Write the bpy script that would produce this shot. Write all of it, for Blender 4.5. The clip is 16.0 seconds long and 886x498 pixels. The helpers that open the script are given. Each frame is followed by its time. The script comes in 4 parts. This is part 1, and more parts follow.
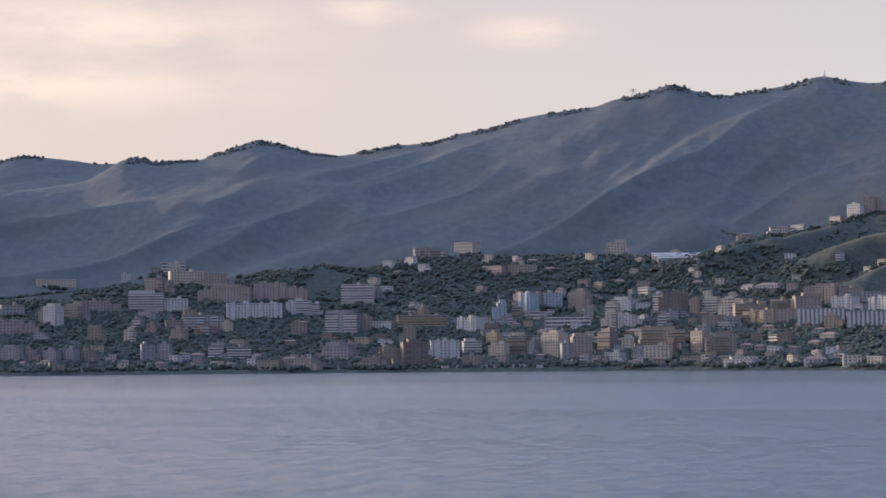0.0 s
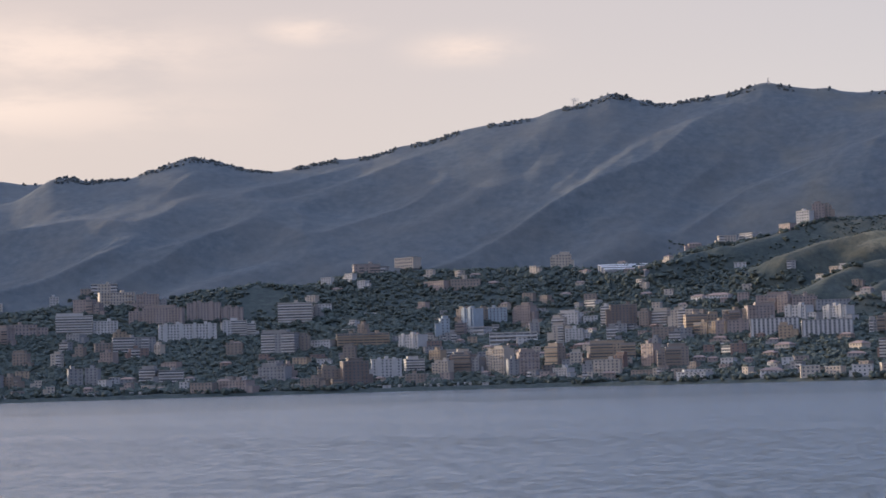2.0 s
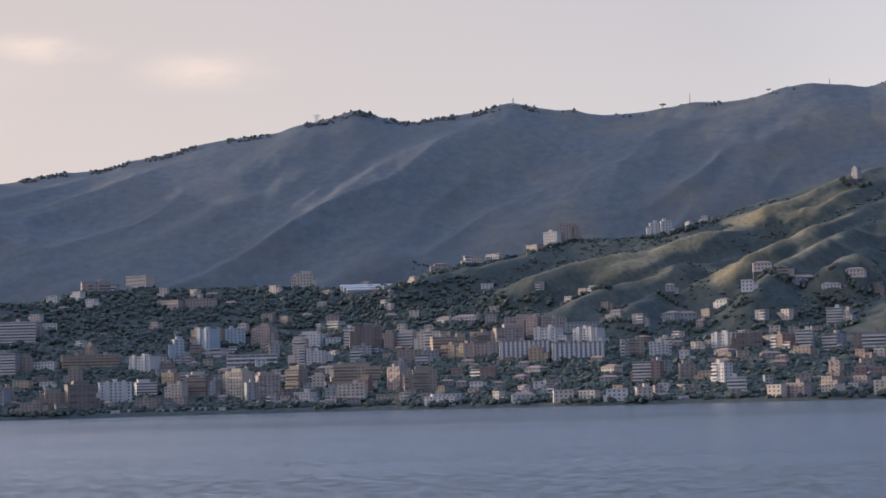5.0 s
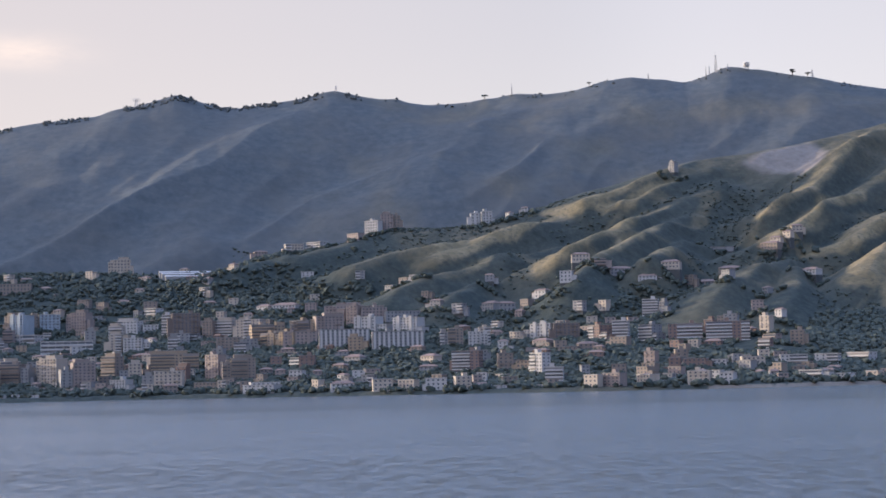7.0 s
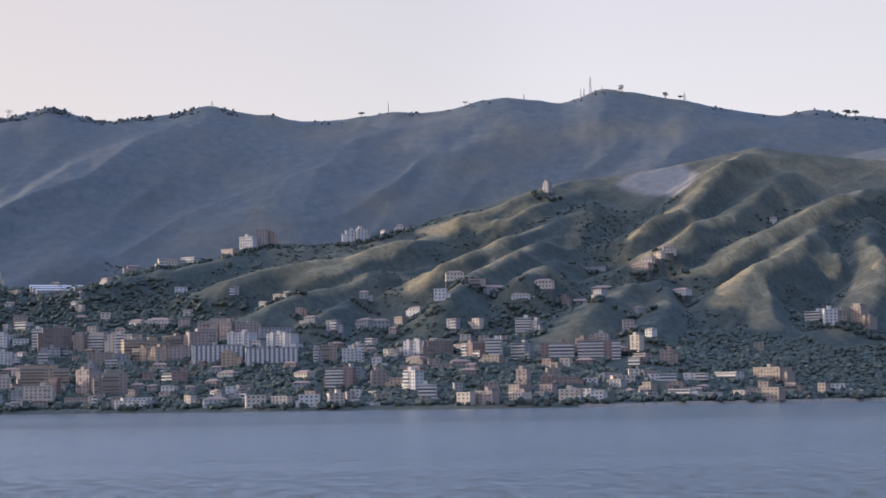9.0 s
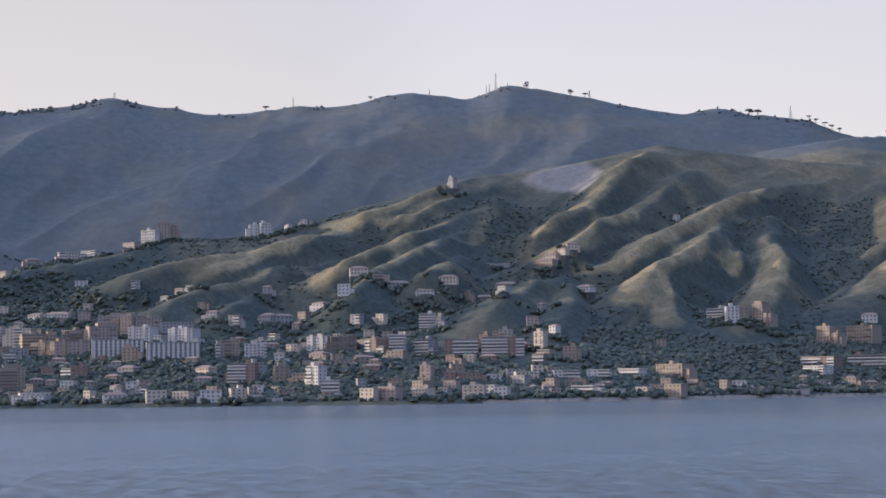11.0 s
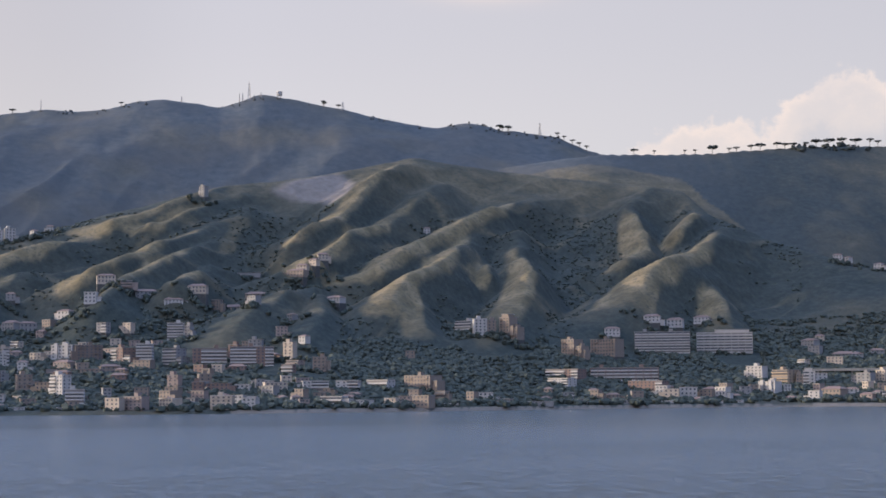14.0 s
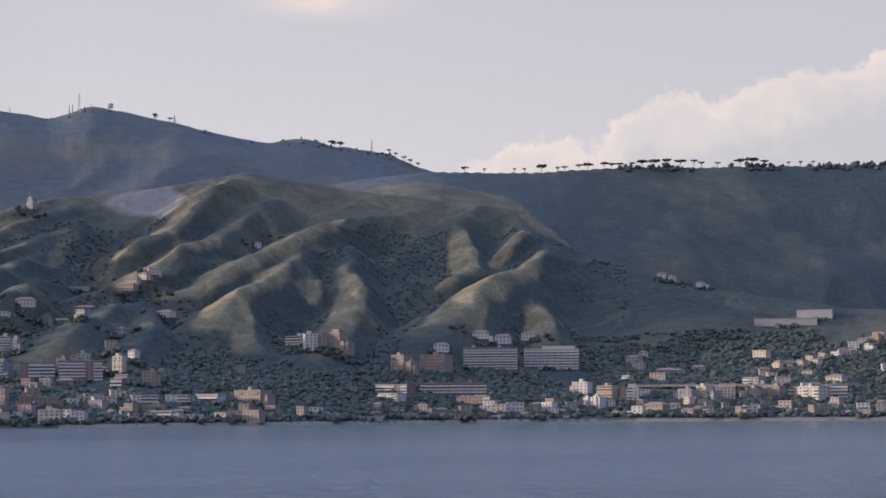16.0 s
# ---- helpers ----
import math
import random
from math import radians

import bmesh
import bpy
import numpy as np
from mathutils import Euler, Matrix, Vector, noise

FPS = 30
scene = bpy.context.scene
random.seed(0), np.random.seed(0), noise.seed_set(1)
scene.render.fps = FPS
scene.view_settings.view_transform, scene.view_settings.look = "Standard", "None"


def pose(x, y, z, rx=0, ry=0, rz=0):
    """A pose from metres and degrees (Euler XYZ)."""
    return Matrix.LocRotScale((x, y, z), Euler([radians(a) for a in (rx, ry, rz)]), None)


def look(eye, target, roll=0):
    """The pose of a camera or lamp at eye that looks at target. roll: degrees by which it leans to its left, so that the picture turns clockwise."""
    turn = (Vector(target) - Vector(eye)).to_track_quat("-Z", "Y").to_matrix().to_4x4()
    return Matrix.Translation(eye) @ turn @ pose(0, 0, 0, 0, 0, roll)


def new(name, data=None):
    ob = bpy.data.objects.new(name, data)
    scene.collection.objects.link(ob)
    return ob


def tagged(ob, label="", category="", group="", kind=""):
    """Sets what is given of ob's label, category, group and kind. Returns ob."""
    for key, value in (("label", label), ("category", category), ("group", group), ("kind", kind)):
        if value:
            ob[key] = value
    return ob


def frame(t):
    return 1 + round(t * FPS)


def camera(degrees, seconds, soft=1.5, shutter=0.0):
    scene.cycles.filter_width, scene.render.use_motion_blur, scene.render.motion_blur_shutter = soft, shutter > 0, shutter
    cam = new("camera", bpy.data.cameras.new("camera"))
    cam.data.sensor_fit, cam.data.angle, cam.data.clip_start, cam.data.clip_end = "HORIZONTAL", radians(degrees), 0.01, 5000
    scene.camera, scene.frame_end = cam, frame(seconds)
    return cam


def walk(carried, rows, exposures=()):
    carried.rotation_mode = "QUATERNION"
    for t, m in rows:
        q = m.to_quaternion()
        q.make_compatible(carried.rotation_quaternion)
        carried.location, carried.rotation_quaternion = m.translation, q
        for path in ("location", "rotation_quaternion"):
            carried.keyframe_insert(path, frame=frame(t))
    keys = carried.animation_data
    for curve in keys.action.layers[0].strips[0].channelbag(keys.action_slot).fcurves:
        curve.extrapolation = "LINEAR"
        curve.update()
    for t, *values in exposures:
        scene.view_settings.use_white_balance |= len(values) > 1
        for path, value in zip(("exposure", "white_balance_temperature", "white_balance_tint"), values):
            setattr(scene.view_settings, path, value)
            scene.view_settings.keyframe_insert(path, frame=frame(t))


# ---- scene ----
import itertools

cam = camera(27.66, 16.0, soft=1.7)
PATH = [  # seconds, eye, bearing, tilt, roll
    (0, (46.2, -151.0, 14.0), -18.305, 3.438, -0.500),
    (0.5, (42.4, -138.7, 14.0), -17.114, 3.836, -0.790),
    (1, (37.0, -120.8, 14.0), -17.779, 4.015, -0.968),
    (1.5, (31.5, -102.9, 14.0), -17.208, 3.676, -0.843),
    (2, (26.0, -85.0, 14.0), -16.417, 3.989, -1.673),
    (2.5, (20.5, -67.0, 14.0), -16.094, 4.494, -1.742),
    (3, (15.0, -49.1, 14.0), -13.393, 4.705, -1.464),
    (3.5, (9.5, -31.2, 14.0), -11.632, 4.587, -2.019),
    (4, (4.1, -13.3, 14.0), -10.086, 4.594, -1.923),
    (4.2, (2.2, -7.2, 14.0), -9.384, 4.554, -1.808),
    (4.5, (0.4, -1.4, 14.0), -8.700, 4.550, -1.640),
    (6.3, (0.0, -0.0, 14.0), -5.237, 4.192, -1.422),
    (6.5, (-0.3, 4.0, 14.0), -4.406, 4.049, -1.216),
    (7, (-0.1, 2.0, 14.0), -2.276, 4.027, -1.322),
    (7.5, (0.0, 0.0, 14.0), -1.045, 4.200, -1.134),
    (8, (-0.0, -1.0, 14.0), 0.125, 4.569, -0.920),
    (8.5, (-0.1, -3.0, 14.0), 1.050, 4.425, -0.824),
    (9, (-0.1, -4.0, 14.0), 1.727, 4.494, -0.921),
    (11.3, (0.6, 6.0, 14.0), 5.825, 4.234, -0.697),
    (11.5, (0.9, 7.9, 14.0), 6.593, 4.094, -0.647),
    (12, (0.9, 6.9, 14.0), 7.559, 4.796, -0.439),
    (12.5, (0.7, 4.9, 14.0), 8.528, 4.990, 0.028),
    (13, (0.5, 3.0, 14.0), 9.533, 4.714, -0.118),
    (13.5, (0.2, 1.0, 14.0), 11.871, 3.868, -0.154),
    (14, (0.2, 1.0, 14.0), 12.713, 4.577, -0.436),
    (14.5, (-0.5, -1.9, 14.0), 13.594, 4.891, -0.343),
    (15, (-1.9, -6.7, 14.0), 15.455, 4.868, -0.195),
    (15.5, (-3.2, -10.5, 14.0), 16.989, 4.994, -0.302),
    (16, (-4.4, -13.3, 14.0), 18.127, 5.013, -0.312),
]


def aim(eye, bearing, tilt, roll):
    a, e = radians(bearing), radians(tilt)
    return look(eye, Vector(eye) + Vector((math.sin(a) * math.cos(e), math.cos(a) * math.cos(e), math.sin(e))) * 100, roll)


walk(cam, [(t, aim(eye, b, p, r)) for t, eye, b, p, r in PATH],
     [(t, stops, 6450 if t < 5 else 6200, 10) for t, stops in ((0, 0.25), (2, 0.2), (3, 0.05), (4.2, 0.08), (6.3, 0.34), (9, 0.42), (12.5, 0.25), (14, 0.17), (16, 0.1))])

# ---- light ----
SUN_AZ, SUN_EL = -74.0, 9.5     # bearing and height of the evening sun, degrees
world = bpy.data.worlds.new("evening_sky")
scene.world = world
world.use_nodes = True
wn, wl = world.node_tree.nodes, world.node_tree.links
wn.clear()


def wnode(kind, **values):
    n = wn.new(kind)
    for key, value in values.items():
        n.inputs[key].default_value = value
    return n


sky = wn.new("ShaderNodeTexSky")
sky.sky_type, sky.sun_disc = "NISHITA", False
sky.sun_elevation, sky.sun_rotation = radians(SUN_EL), radians(SUN_AZ)
sky.air_density, sky.dust_density = 1.0, 2.0
way = wn.new("ShaderNodeTexCoord")
sep = wn.new("ShaderNodeSeparateXYZ")
wl.new(way.outputs["Generated"], sep.inputs[0])


def wmath(op, a, b=None, clamp=False):
    n = wn.new("ShaderNodeMath")
    n.operation, n.use_clamp = op, clamp
    for k, v in enumerate((a, b)):
        if v is None:
            continue
        if isinstance(v, (int, float)):
            n.inputs[k].default_value = v
        else:
            wl.new(v, n.inputs[k])
    return n.outputs[0]


def wramp(fac, stops):
    n = wn.new("ShaderNodeValToRGB")
    n.color_ramp.interpolation = "EASE"
    while len(n.color_ramp.elements) < len(stops):
        n.color_ramp.elements.new(0.5)
    for e, (p, c) in zip(n.color_ramp.elements, stops):
        e.position, e.color = p, (*c, 1)
    wl.new(fac, n.inputs[0])
    return n.outputs[0]


def wmix(fac, a, b):
    n = wn.new("ShaderNodeMixRGB")
    for k, v in enumerate((fac, a, b)):
        if isinstance(v, (int, float)):
            n.inputs[k].default_value = v
        elif isinstance(v, tuple):
            n.inputs[k].default_value = (*v, 1)
        else:
            wl.new(v, n.inputs[k])
    return n.outputs[0]


def wnoise(scale, stretch, detail=6, rough=0.55):
    m = wn.new("ShaderNodeMapping")
    m.inputs["Scale"].default_value = stretch
    wl.new(way.outputs["Generated"], m.inputs[0])
    n = wnode("ShaderNodeTexNoise", Scale=scale, Detail=detail, Roughness=rough)
    wl.new(m.outputs[0], n.inputs["Vector"])
    return n.outputs["Fac"]


# a thin veil of high haze, pale towards the horizon, warm on the sun's side and duller away from it
bear = wmath("ARCTAN2", sep.outputs["X"], sep.outputs["Y"])
veil = wramp(sep.outputs["Z"], [(0.0, (0.76, 0.70, 0.69)), (0.12, (0.75, 0.70, 0.70)), (0.22, (0.67, 0.635, 0.665)), (0.36, (0.66, 0.80, 1.14)), (0.7, (0.76, 1.14, 1.9))])
side = wmath("MULTIPLY_ADD", sep.outputs["X"], -1.0)
side.node.inputs[2].default_value = 0.05
side.node.use_clamp = True
veil = wmix(side, veil, (0.95, 0.76, 0.655))
away = wmath("MULTIPLY_ADD", sep.outputs["X"], 0.75)
away.node.inputs[2].default_value = -0.06
away.node.use_clamp = True
veil = wmix(away, veil, (0.505, 0.485, 0.52))


def cloud_mask(bearing, elevation, wide, tall):
    """A soft patch of sky round a bearing and an elevation in degrees."""
    u = wmath("DIVIDE", wmath("SUBTRACT", bear, radians(bearing)), radians(wide))
    v = wmath("DIVIDE", wmath("SUBTRACT", sep.outputs["Z"], math.sin(radians(elevation))), radians(tall))
    d = wmath("ADD", wmath("MULTIPLY", u, u), wmath("MULTIPLY", v, v))
    return wmath("EXPONENT", wmath("MULTIPLY", d, -1.0))


# the view towards the sun is a little hazier and duller than the open sky over the plateau
dull = wramp(wmath("MULTIPLY_ADD", bear, 0.8), [(0.05, (0.80, 0.79, 0.80)), (0.5, (0.86, 0.86, 0.865)), (0.60, (0.95, 0.95, 0.955)), (0.72, (0.96, 0.96, 0.96))])
dull.node.inputs[0].links[0].from_node.inputs[2].default_value = 0.5
low_sky = wramp(sep.outputs["Z"], [(0.23, (1, 1, 1)), (0.40, (0, 0, 0))])
damp = wn.new("ShaderNodeMixRGB")
damp.blend_type = "MULTIPLY"
wl.new(low_sky, damp.inputs[0])
wl.new(veil, damp.inputs[1])
wl.new(dull, damp.inputs[2])
veil = damp.outputs[0]
# above the view the sky is brighter on the sun's side
upper = wramp(wmath("MULTIPLY_ADD", bear, 0.5), [(0.15, (1.74, 1.76, 1.80)), (0.30, (1.68, 1.74, 1.85)), (0.42, (1.06, 1.14, 1.30)), (0.5, (0.79, 0.87, 1.04)), (0.66, (0.63, 0.71, 0.89)), (0.85, (0.63, 0.71, 0.89))])
upper.node.inputs[0].links[0].from_node.inputs[2].default_value = 0.5
high_sky = wramp(sep.outputs["Z"], [(0.21, (0, 0, 0)), (0.30, (1, 1, 1))])
lift = wn.new("ShaderNodeMixRGB")
lift.blend_type = "MULTIPLY"
wl.new(high_sky, lift.inputs[0])
wl.new(veil, lift.inputs[1])
wl.new(upper, lift.inputs[2])
veil = lift.outputs[0]
# the bright glow of the low sun behind the haze, beyond the edge of the view
glow = cloud_mask(SUN_AZ - 6, SUN_EL, 20, 15)
bright = wn.new("ShaderNodeMixRGB")
bright.blend_type = "ADD"
wl.new(glow, bright.inputs[0])
wl.new(veil, bright.inputs[1])
bright.inputs[2].default_value = (2.3, 1.75, 1.35, 1)
veil = bright.outputs[0]
# rosy streaks of high cloud
wisps = wramp(wnoise(9.0, (1.0, 1.0, 3.5), 7, 0.6), [(0.36, (0, 0, 0)), (0.62, (1, 1, 1))])
patches = None
for bearing, elevation, wide, tall in ((-29, 10.4, 5.5, 0.9), (-31, 8.6, 6.0, 0.8), (-15.5, 10.3, 1.6, 0.45), (-20.5, 11.0, 1.5, 0.4), (14.3, 12.9, 2.0, 0.45)):
    one = cloud_mask(bearing, elevation, wide, tall)
    patches = one if patches is None else wmath("MAXIMUM", patches, one)
veil = wmix(wmath("MULTIPLY", wmath("MULTIPLY", patches, wisps), 0.9), veil, (0.93, 0.745, 0.65))
# heaped clouds low over the plateau, rising away from the sun
inside = wramp(bear, [(0.315, (0, 0, 0)), (0.335, (1, 1, 1)), (0.70, (1, 1, 1)), (0.95, (0, 0, 0))])
rise = wramp(bear, [(0.31, (0.128, 0.128, 0.128)), (0.355, (0.150, 0.150, 0.150)), (0.395, (0.146, 0.146, 0.146)), (0.43, (0.172, 0.172, 0.172)), (0.56, (0.186, 0.186, 0.186))])
lump = wmath("MULTIPLY", wmath("SUBTRACT", wnoise(22, (1, 1, 1.2), 8, 0.62), 0.5), 0.085)
under = wmath("SUBTRACT", wmath("ADD", rise, lump), sep.outputs["Z"])
heap = wmath("MULTIPLY", wramp(wmath("MULTIPLY", under, 60, True), [(0.0, (0, 0, 0)), (0.5, (1, 1, 1))]), inside)
rim = wramp(wmath("MULTIPLY", under, 22, True), [(0.0, (0.96, 0.78, 0.68)), (0.4, (0.80, 0.69, 0.64)), (1.0, (0.60, 0.57, 0.59))])
body = wramp(wnoise(30, (1, 1, 1.2), 7, 0.6), [(0.35, (0.6, 0.6, 0.6)), (0.65, (1, 1, 1))])
veil = wmix(wmath("MULTIPLY", heap, body), veil, rim)
scaled = wmix(1.0, (0, 0, 0), sky.outputs[0])
dim = wn.new("ShaderNodeVectorMath")
dim.operation = "SCALE"
dim.inputs["Scale"].default_value = 0.10
wl.new(scaled, dim.inputs[0])
whole = wmix(0.9, dim.outputs[0], veil)
back = wnode("ShaderNodeBackground", Strength=1.0)
wl.new(whole, back.inputs["Color"])
wout = wn.new("ShaderNodeOutputWorld")
wl.new(back.outputs[0], wout.inputs[0])

sun = new("sun", bpy.data.lights.new("sun", "SUN"))
sun.data.energy, sun.data.angle, sun.data.color = 5.0, radians(0.6), (1.0, 0.80, 0.60)
sa, se = radians(SUN_AZ), radians(SUN_EL)
sun.matrix_world = look((math.sin(sa) * math.cos(se) * 800, math.cos(sa) * math.cos(se) * 800, math.sin(se) * 800), (0, 0, 0))
scene.view_settings.exposure = 0.0


# ---- materials ----
def material(name):
    m = bpy.data.materials.new(name)
    m.use_nodes = True
    nt = m.node_tree
    return m, nt, nt.nodes["Principled BSDF"]


def put(nt, kind, links=None, **values):
    n = nt.nodes.new(kind)
    for key, value in values.items():
        n.inputs[key.replace("_", " ")].default_value = value
    for key, value in (links or {}).items():
        nt.links.new(value, n.inputs[key])
    return n


def place_of(nt, stretch=(1, 1, 1)):
    g = nt.nodes.new("ShaderNodeNewGeometry")
    m = put(nt, "ShaderNodeMapping", {"Vector": g.outputs["Position"]}, Scale=stretch)
    return m.outputs[0]


def grain(nt, size, detail=5, rough=0.6, stretch=(1, 1, 1)):
    return put(nt, "ShaderNodeTexNoise", {"Vector": place_of(nt, stretch)}, Scale=1.0 / size, Detail=detail, Roughness=rough).outputs["Fac"]


def ramp(nt, fac, stops):
    n = nt.nodes.new("ShaderNodeValToRGB")
    while len(n.color_ramp.elements) < len(stops):
        n.color_ramp.elements.new(0.5)
    for e, (p, c) in zip(n.color_ramp.elements, stops):
        e.position, e.color = p, (*c, 1)
    nt.links.new(fac, n.inputs[0])
    return n.outputs[0]


def mix(nt, fac, a, b):
    n = nt.nodes.new("ShaderNodeMixRGB")
    for k, v in enumerate((fac, a, b)):
        if isinstance(v, (int, float)):
            n.inputs[k].default_value = v
        elif isinstance(v, tuple):
            n.inputs[k].default_value = (*v, 1)
        else:
            nt.links.new(v, n.inputs[k])
    return n.outputs[0]


def bump(nt, bsdf, height, distance, strength=1.0):
    b = put(nt, "ShaderNodeBump", {"Height": height}, Distance=distance, Strength=strength)
    nt.links.new(b.outputs[0], bsdf.inputs["Normal"])


def land_material():
    m, nt, b = material("hillside")
    # woods paler and bluer than the scrub: distance haze mixed into their colour
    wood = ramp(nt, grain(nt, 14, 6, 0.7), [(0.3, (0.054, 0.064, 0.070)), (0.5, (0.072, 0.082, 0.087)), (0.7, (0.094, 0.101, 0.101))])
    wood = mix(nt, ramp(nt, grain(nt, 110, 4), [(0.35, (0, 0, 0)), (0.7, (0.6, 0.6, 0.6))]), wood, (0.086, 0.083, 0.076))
    # dry grass, its pale tone also painting the sunlit spur crests
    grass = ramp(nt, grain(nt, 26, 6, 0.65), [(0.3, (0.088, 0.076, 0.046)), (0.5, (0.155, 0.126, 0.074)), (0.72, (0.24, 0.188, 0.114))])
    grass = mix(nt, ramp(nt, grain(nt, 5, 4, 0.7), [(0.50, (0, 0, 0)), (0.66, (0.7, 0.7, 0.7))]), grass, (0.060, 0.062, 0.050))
    cover = nt.nodes.new("ShaderNodeAttribute")
    cover.attribute_name = "cover"
    parts = nt.nodes.new("ShaderNodeSeparateColor")
    nt.links.new(cover.outputs["Color"], parts.inputs[0])
    # dark scrub, which also carries the shade of the gullies
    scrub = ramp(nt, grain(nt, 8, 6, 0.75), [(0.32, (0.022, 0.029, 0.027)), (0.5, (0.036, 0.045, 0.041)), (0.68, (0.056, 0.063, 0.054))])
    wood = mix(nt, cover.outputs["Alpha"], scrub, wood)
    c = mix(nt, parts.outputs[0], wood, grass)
    soil = ramp(nt, grain(nt, 9, 5), [(0.3, (0.145, 0.125, 0.108)), (0.7, (0.205, 0.178, 0.155))])
    c = mix(nt, parts.outputs[1], c, soil)
    sand = ramp(nt, grain(nt, 3, 5), [(0.3, (0.115, 0.10, 0.083)), (0.7, (0.175, 0.152, 0.125))])
    c = mix(nt, parts.outputs[2], c, sand)
    nt.links.new(c, b.inputs["Base Color"])
    b.inputs["Roughness"].default_value = 0.95
    b.inputs["Specular IOR Level"].default_value = 0.1
    bump(nt, b, grain(nt, 9, 6, 0.75), 1.5, 0.7)
    return m


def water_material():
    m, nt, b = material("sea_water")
    # lifted above dark water; part of the sky's reflection is put into this colour
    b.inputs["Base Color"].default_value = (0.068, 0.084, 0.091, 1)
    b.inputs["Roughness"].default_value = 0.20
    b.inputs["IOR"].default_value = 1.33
    swell = grain(nt, 1.5, 4, 0.7, (1.4, 0.6, 1))
    chop = grain(nt, 1.2, 5, 0.65, (0.45, 1.0, 1))
    gust = ramp(nt, grain(nt, 160, 4, 0.55, (0.25, 1.0, 1)), [(0.35, (0.35, 0.35, 0.35)), (0.62, (1, 1, 1))])
    wavelets = ramp(nt, grain(nt, 3.6, 4, 0.65, (1.1, 0.5, 1)), [(0.38, (0.2, 0.2, 0.2)), (0.62, (1, 1, 1))])
    gust = mix(nt, 1.0, gust, wavelets)
    gust.node.blend_type = "MULTIPLY"
    # calm water in the lee of the land
    geo = nt.nodes.new("ShaderNodeNewGeometry")
    off = nt.nodes.new("ShaderNodeVectorMath")
    off.operation = "LENGTH"
    nt.links.new(geo.outputs["Position"], off.inputs[0])
    lee = put(nt, "ShaderNodeMapRange", {"Value": off.outputs["Value"]})
    for key, value in (("From Min", 420), ("From Max", 820), ("To Min", 1.0), ("To Max", 0.30)):
        lee.inputs[key].default_value = value
    gust = mix(nt, 1.0, gust, lee.outputs[0])
    gust.node.blend_type = "MULTIPLY"
    h = put(nt, "ShaderNodeMath", {0: swell, 1: chop})
    h.operation = "MULTIPLY_ADD"
    nt.links.new(chop, h.inputs[0])
    h.inputs[1].default_value = 0.5
    nt.links.new(swell, h.inputs[2])
    bb = put(nt, "ShaderNodeBump", {"Height": h.outputs[0], "Strength": gust}, Distance=2.2)
    nt.links.new(bb.outputs[0], b.inputs["Normal"])
    return m


def plain(name, color, rough=0.8, vary=0.18, size=2.5, metal=0.0):
    """Paint, plaster or metal with stains at two scales; pieces differ a little from one another."""
    m, nt, b = material(name)
    low = tuple(v * (1 - vary) for v in color)
    c = ramp(nt, grain(nt, size, 6, 0.65, (1, 1, 0.35)), [(0.3, low), (0.65, color)])
    c = mix(nt, ramp(nt, grain(nt, size * 6, 3), [(0.4, (0, 0, 0)), (0.75, (0.35, 0.35, 0.35))]), c, tuple(v * 0.7 for v in color))
    nt.links.new(c, b.inputs["Base Color"])
    b.inputs["Roughness"].default_value, b.inputs["Metallic"].default_value = rough, metal
    bump(nt, b, grain(nt, size * 0.2, 4), 0.05, 0.5)
    return m


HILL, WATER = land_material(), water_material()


# ---- the land and the sea ----
SEA_EYE = 14.0          # height of the ship's deck over the water


def lattice(ix, iy, seed):
    h = (ix * 374761393 + iy * 668265263 + seed * 974634777) & 0xFFFFFFFF
    h = ((h ^ (h >> 13)) * 1274126177) & 0xFFFFFFFF
    return ((h ^ (h >> 16)) & 0xFFFF) / 65535.0


def value_noise(x, y, seed=0):
    """Smooth noise from -1 to 1 over arrays."""
    fx, fy = np.floor(x), np.floor(y)
    ix, iy, u, v = fx.astype(np.int64), fy.astype(np.int64), x - fx, y - fy
    u, v = u * u * (3 - 2 * u), v * v * (3 - 2 * v)
    low = lattice(ix, iy, seed) * (1 - u) + lattice(ix + 1, iy, seed) * u
    high = lattice(ix, iy + 1, seed) * (1 - u) + lattice(ix + 1, iy + 1, seed) * u
    return 2 * (low * (1 - v) + high * v) - 1


def fbm(x, y, octaves=4, seed=0):
    return sum(value_noise(x * 2.03 ** k, y * 2.03 ** k, seed + k) * 0.5 ** k for k in range(octaves))


def eased(points, at, width):
    """A curve through points (place, value), rounded over a width."""
    xs, ys = zip(*points)
    return sum(np.interp(at + o * width, xs, ys) for o in (-0.5, -0.3, -0.1, 0.1, 0.3, 0.5)) / 6


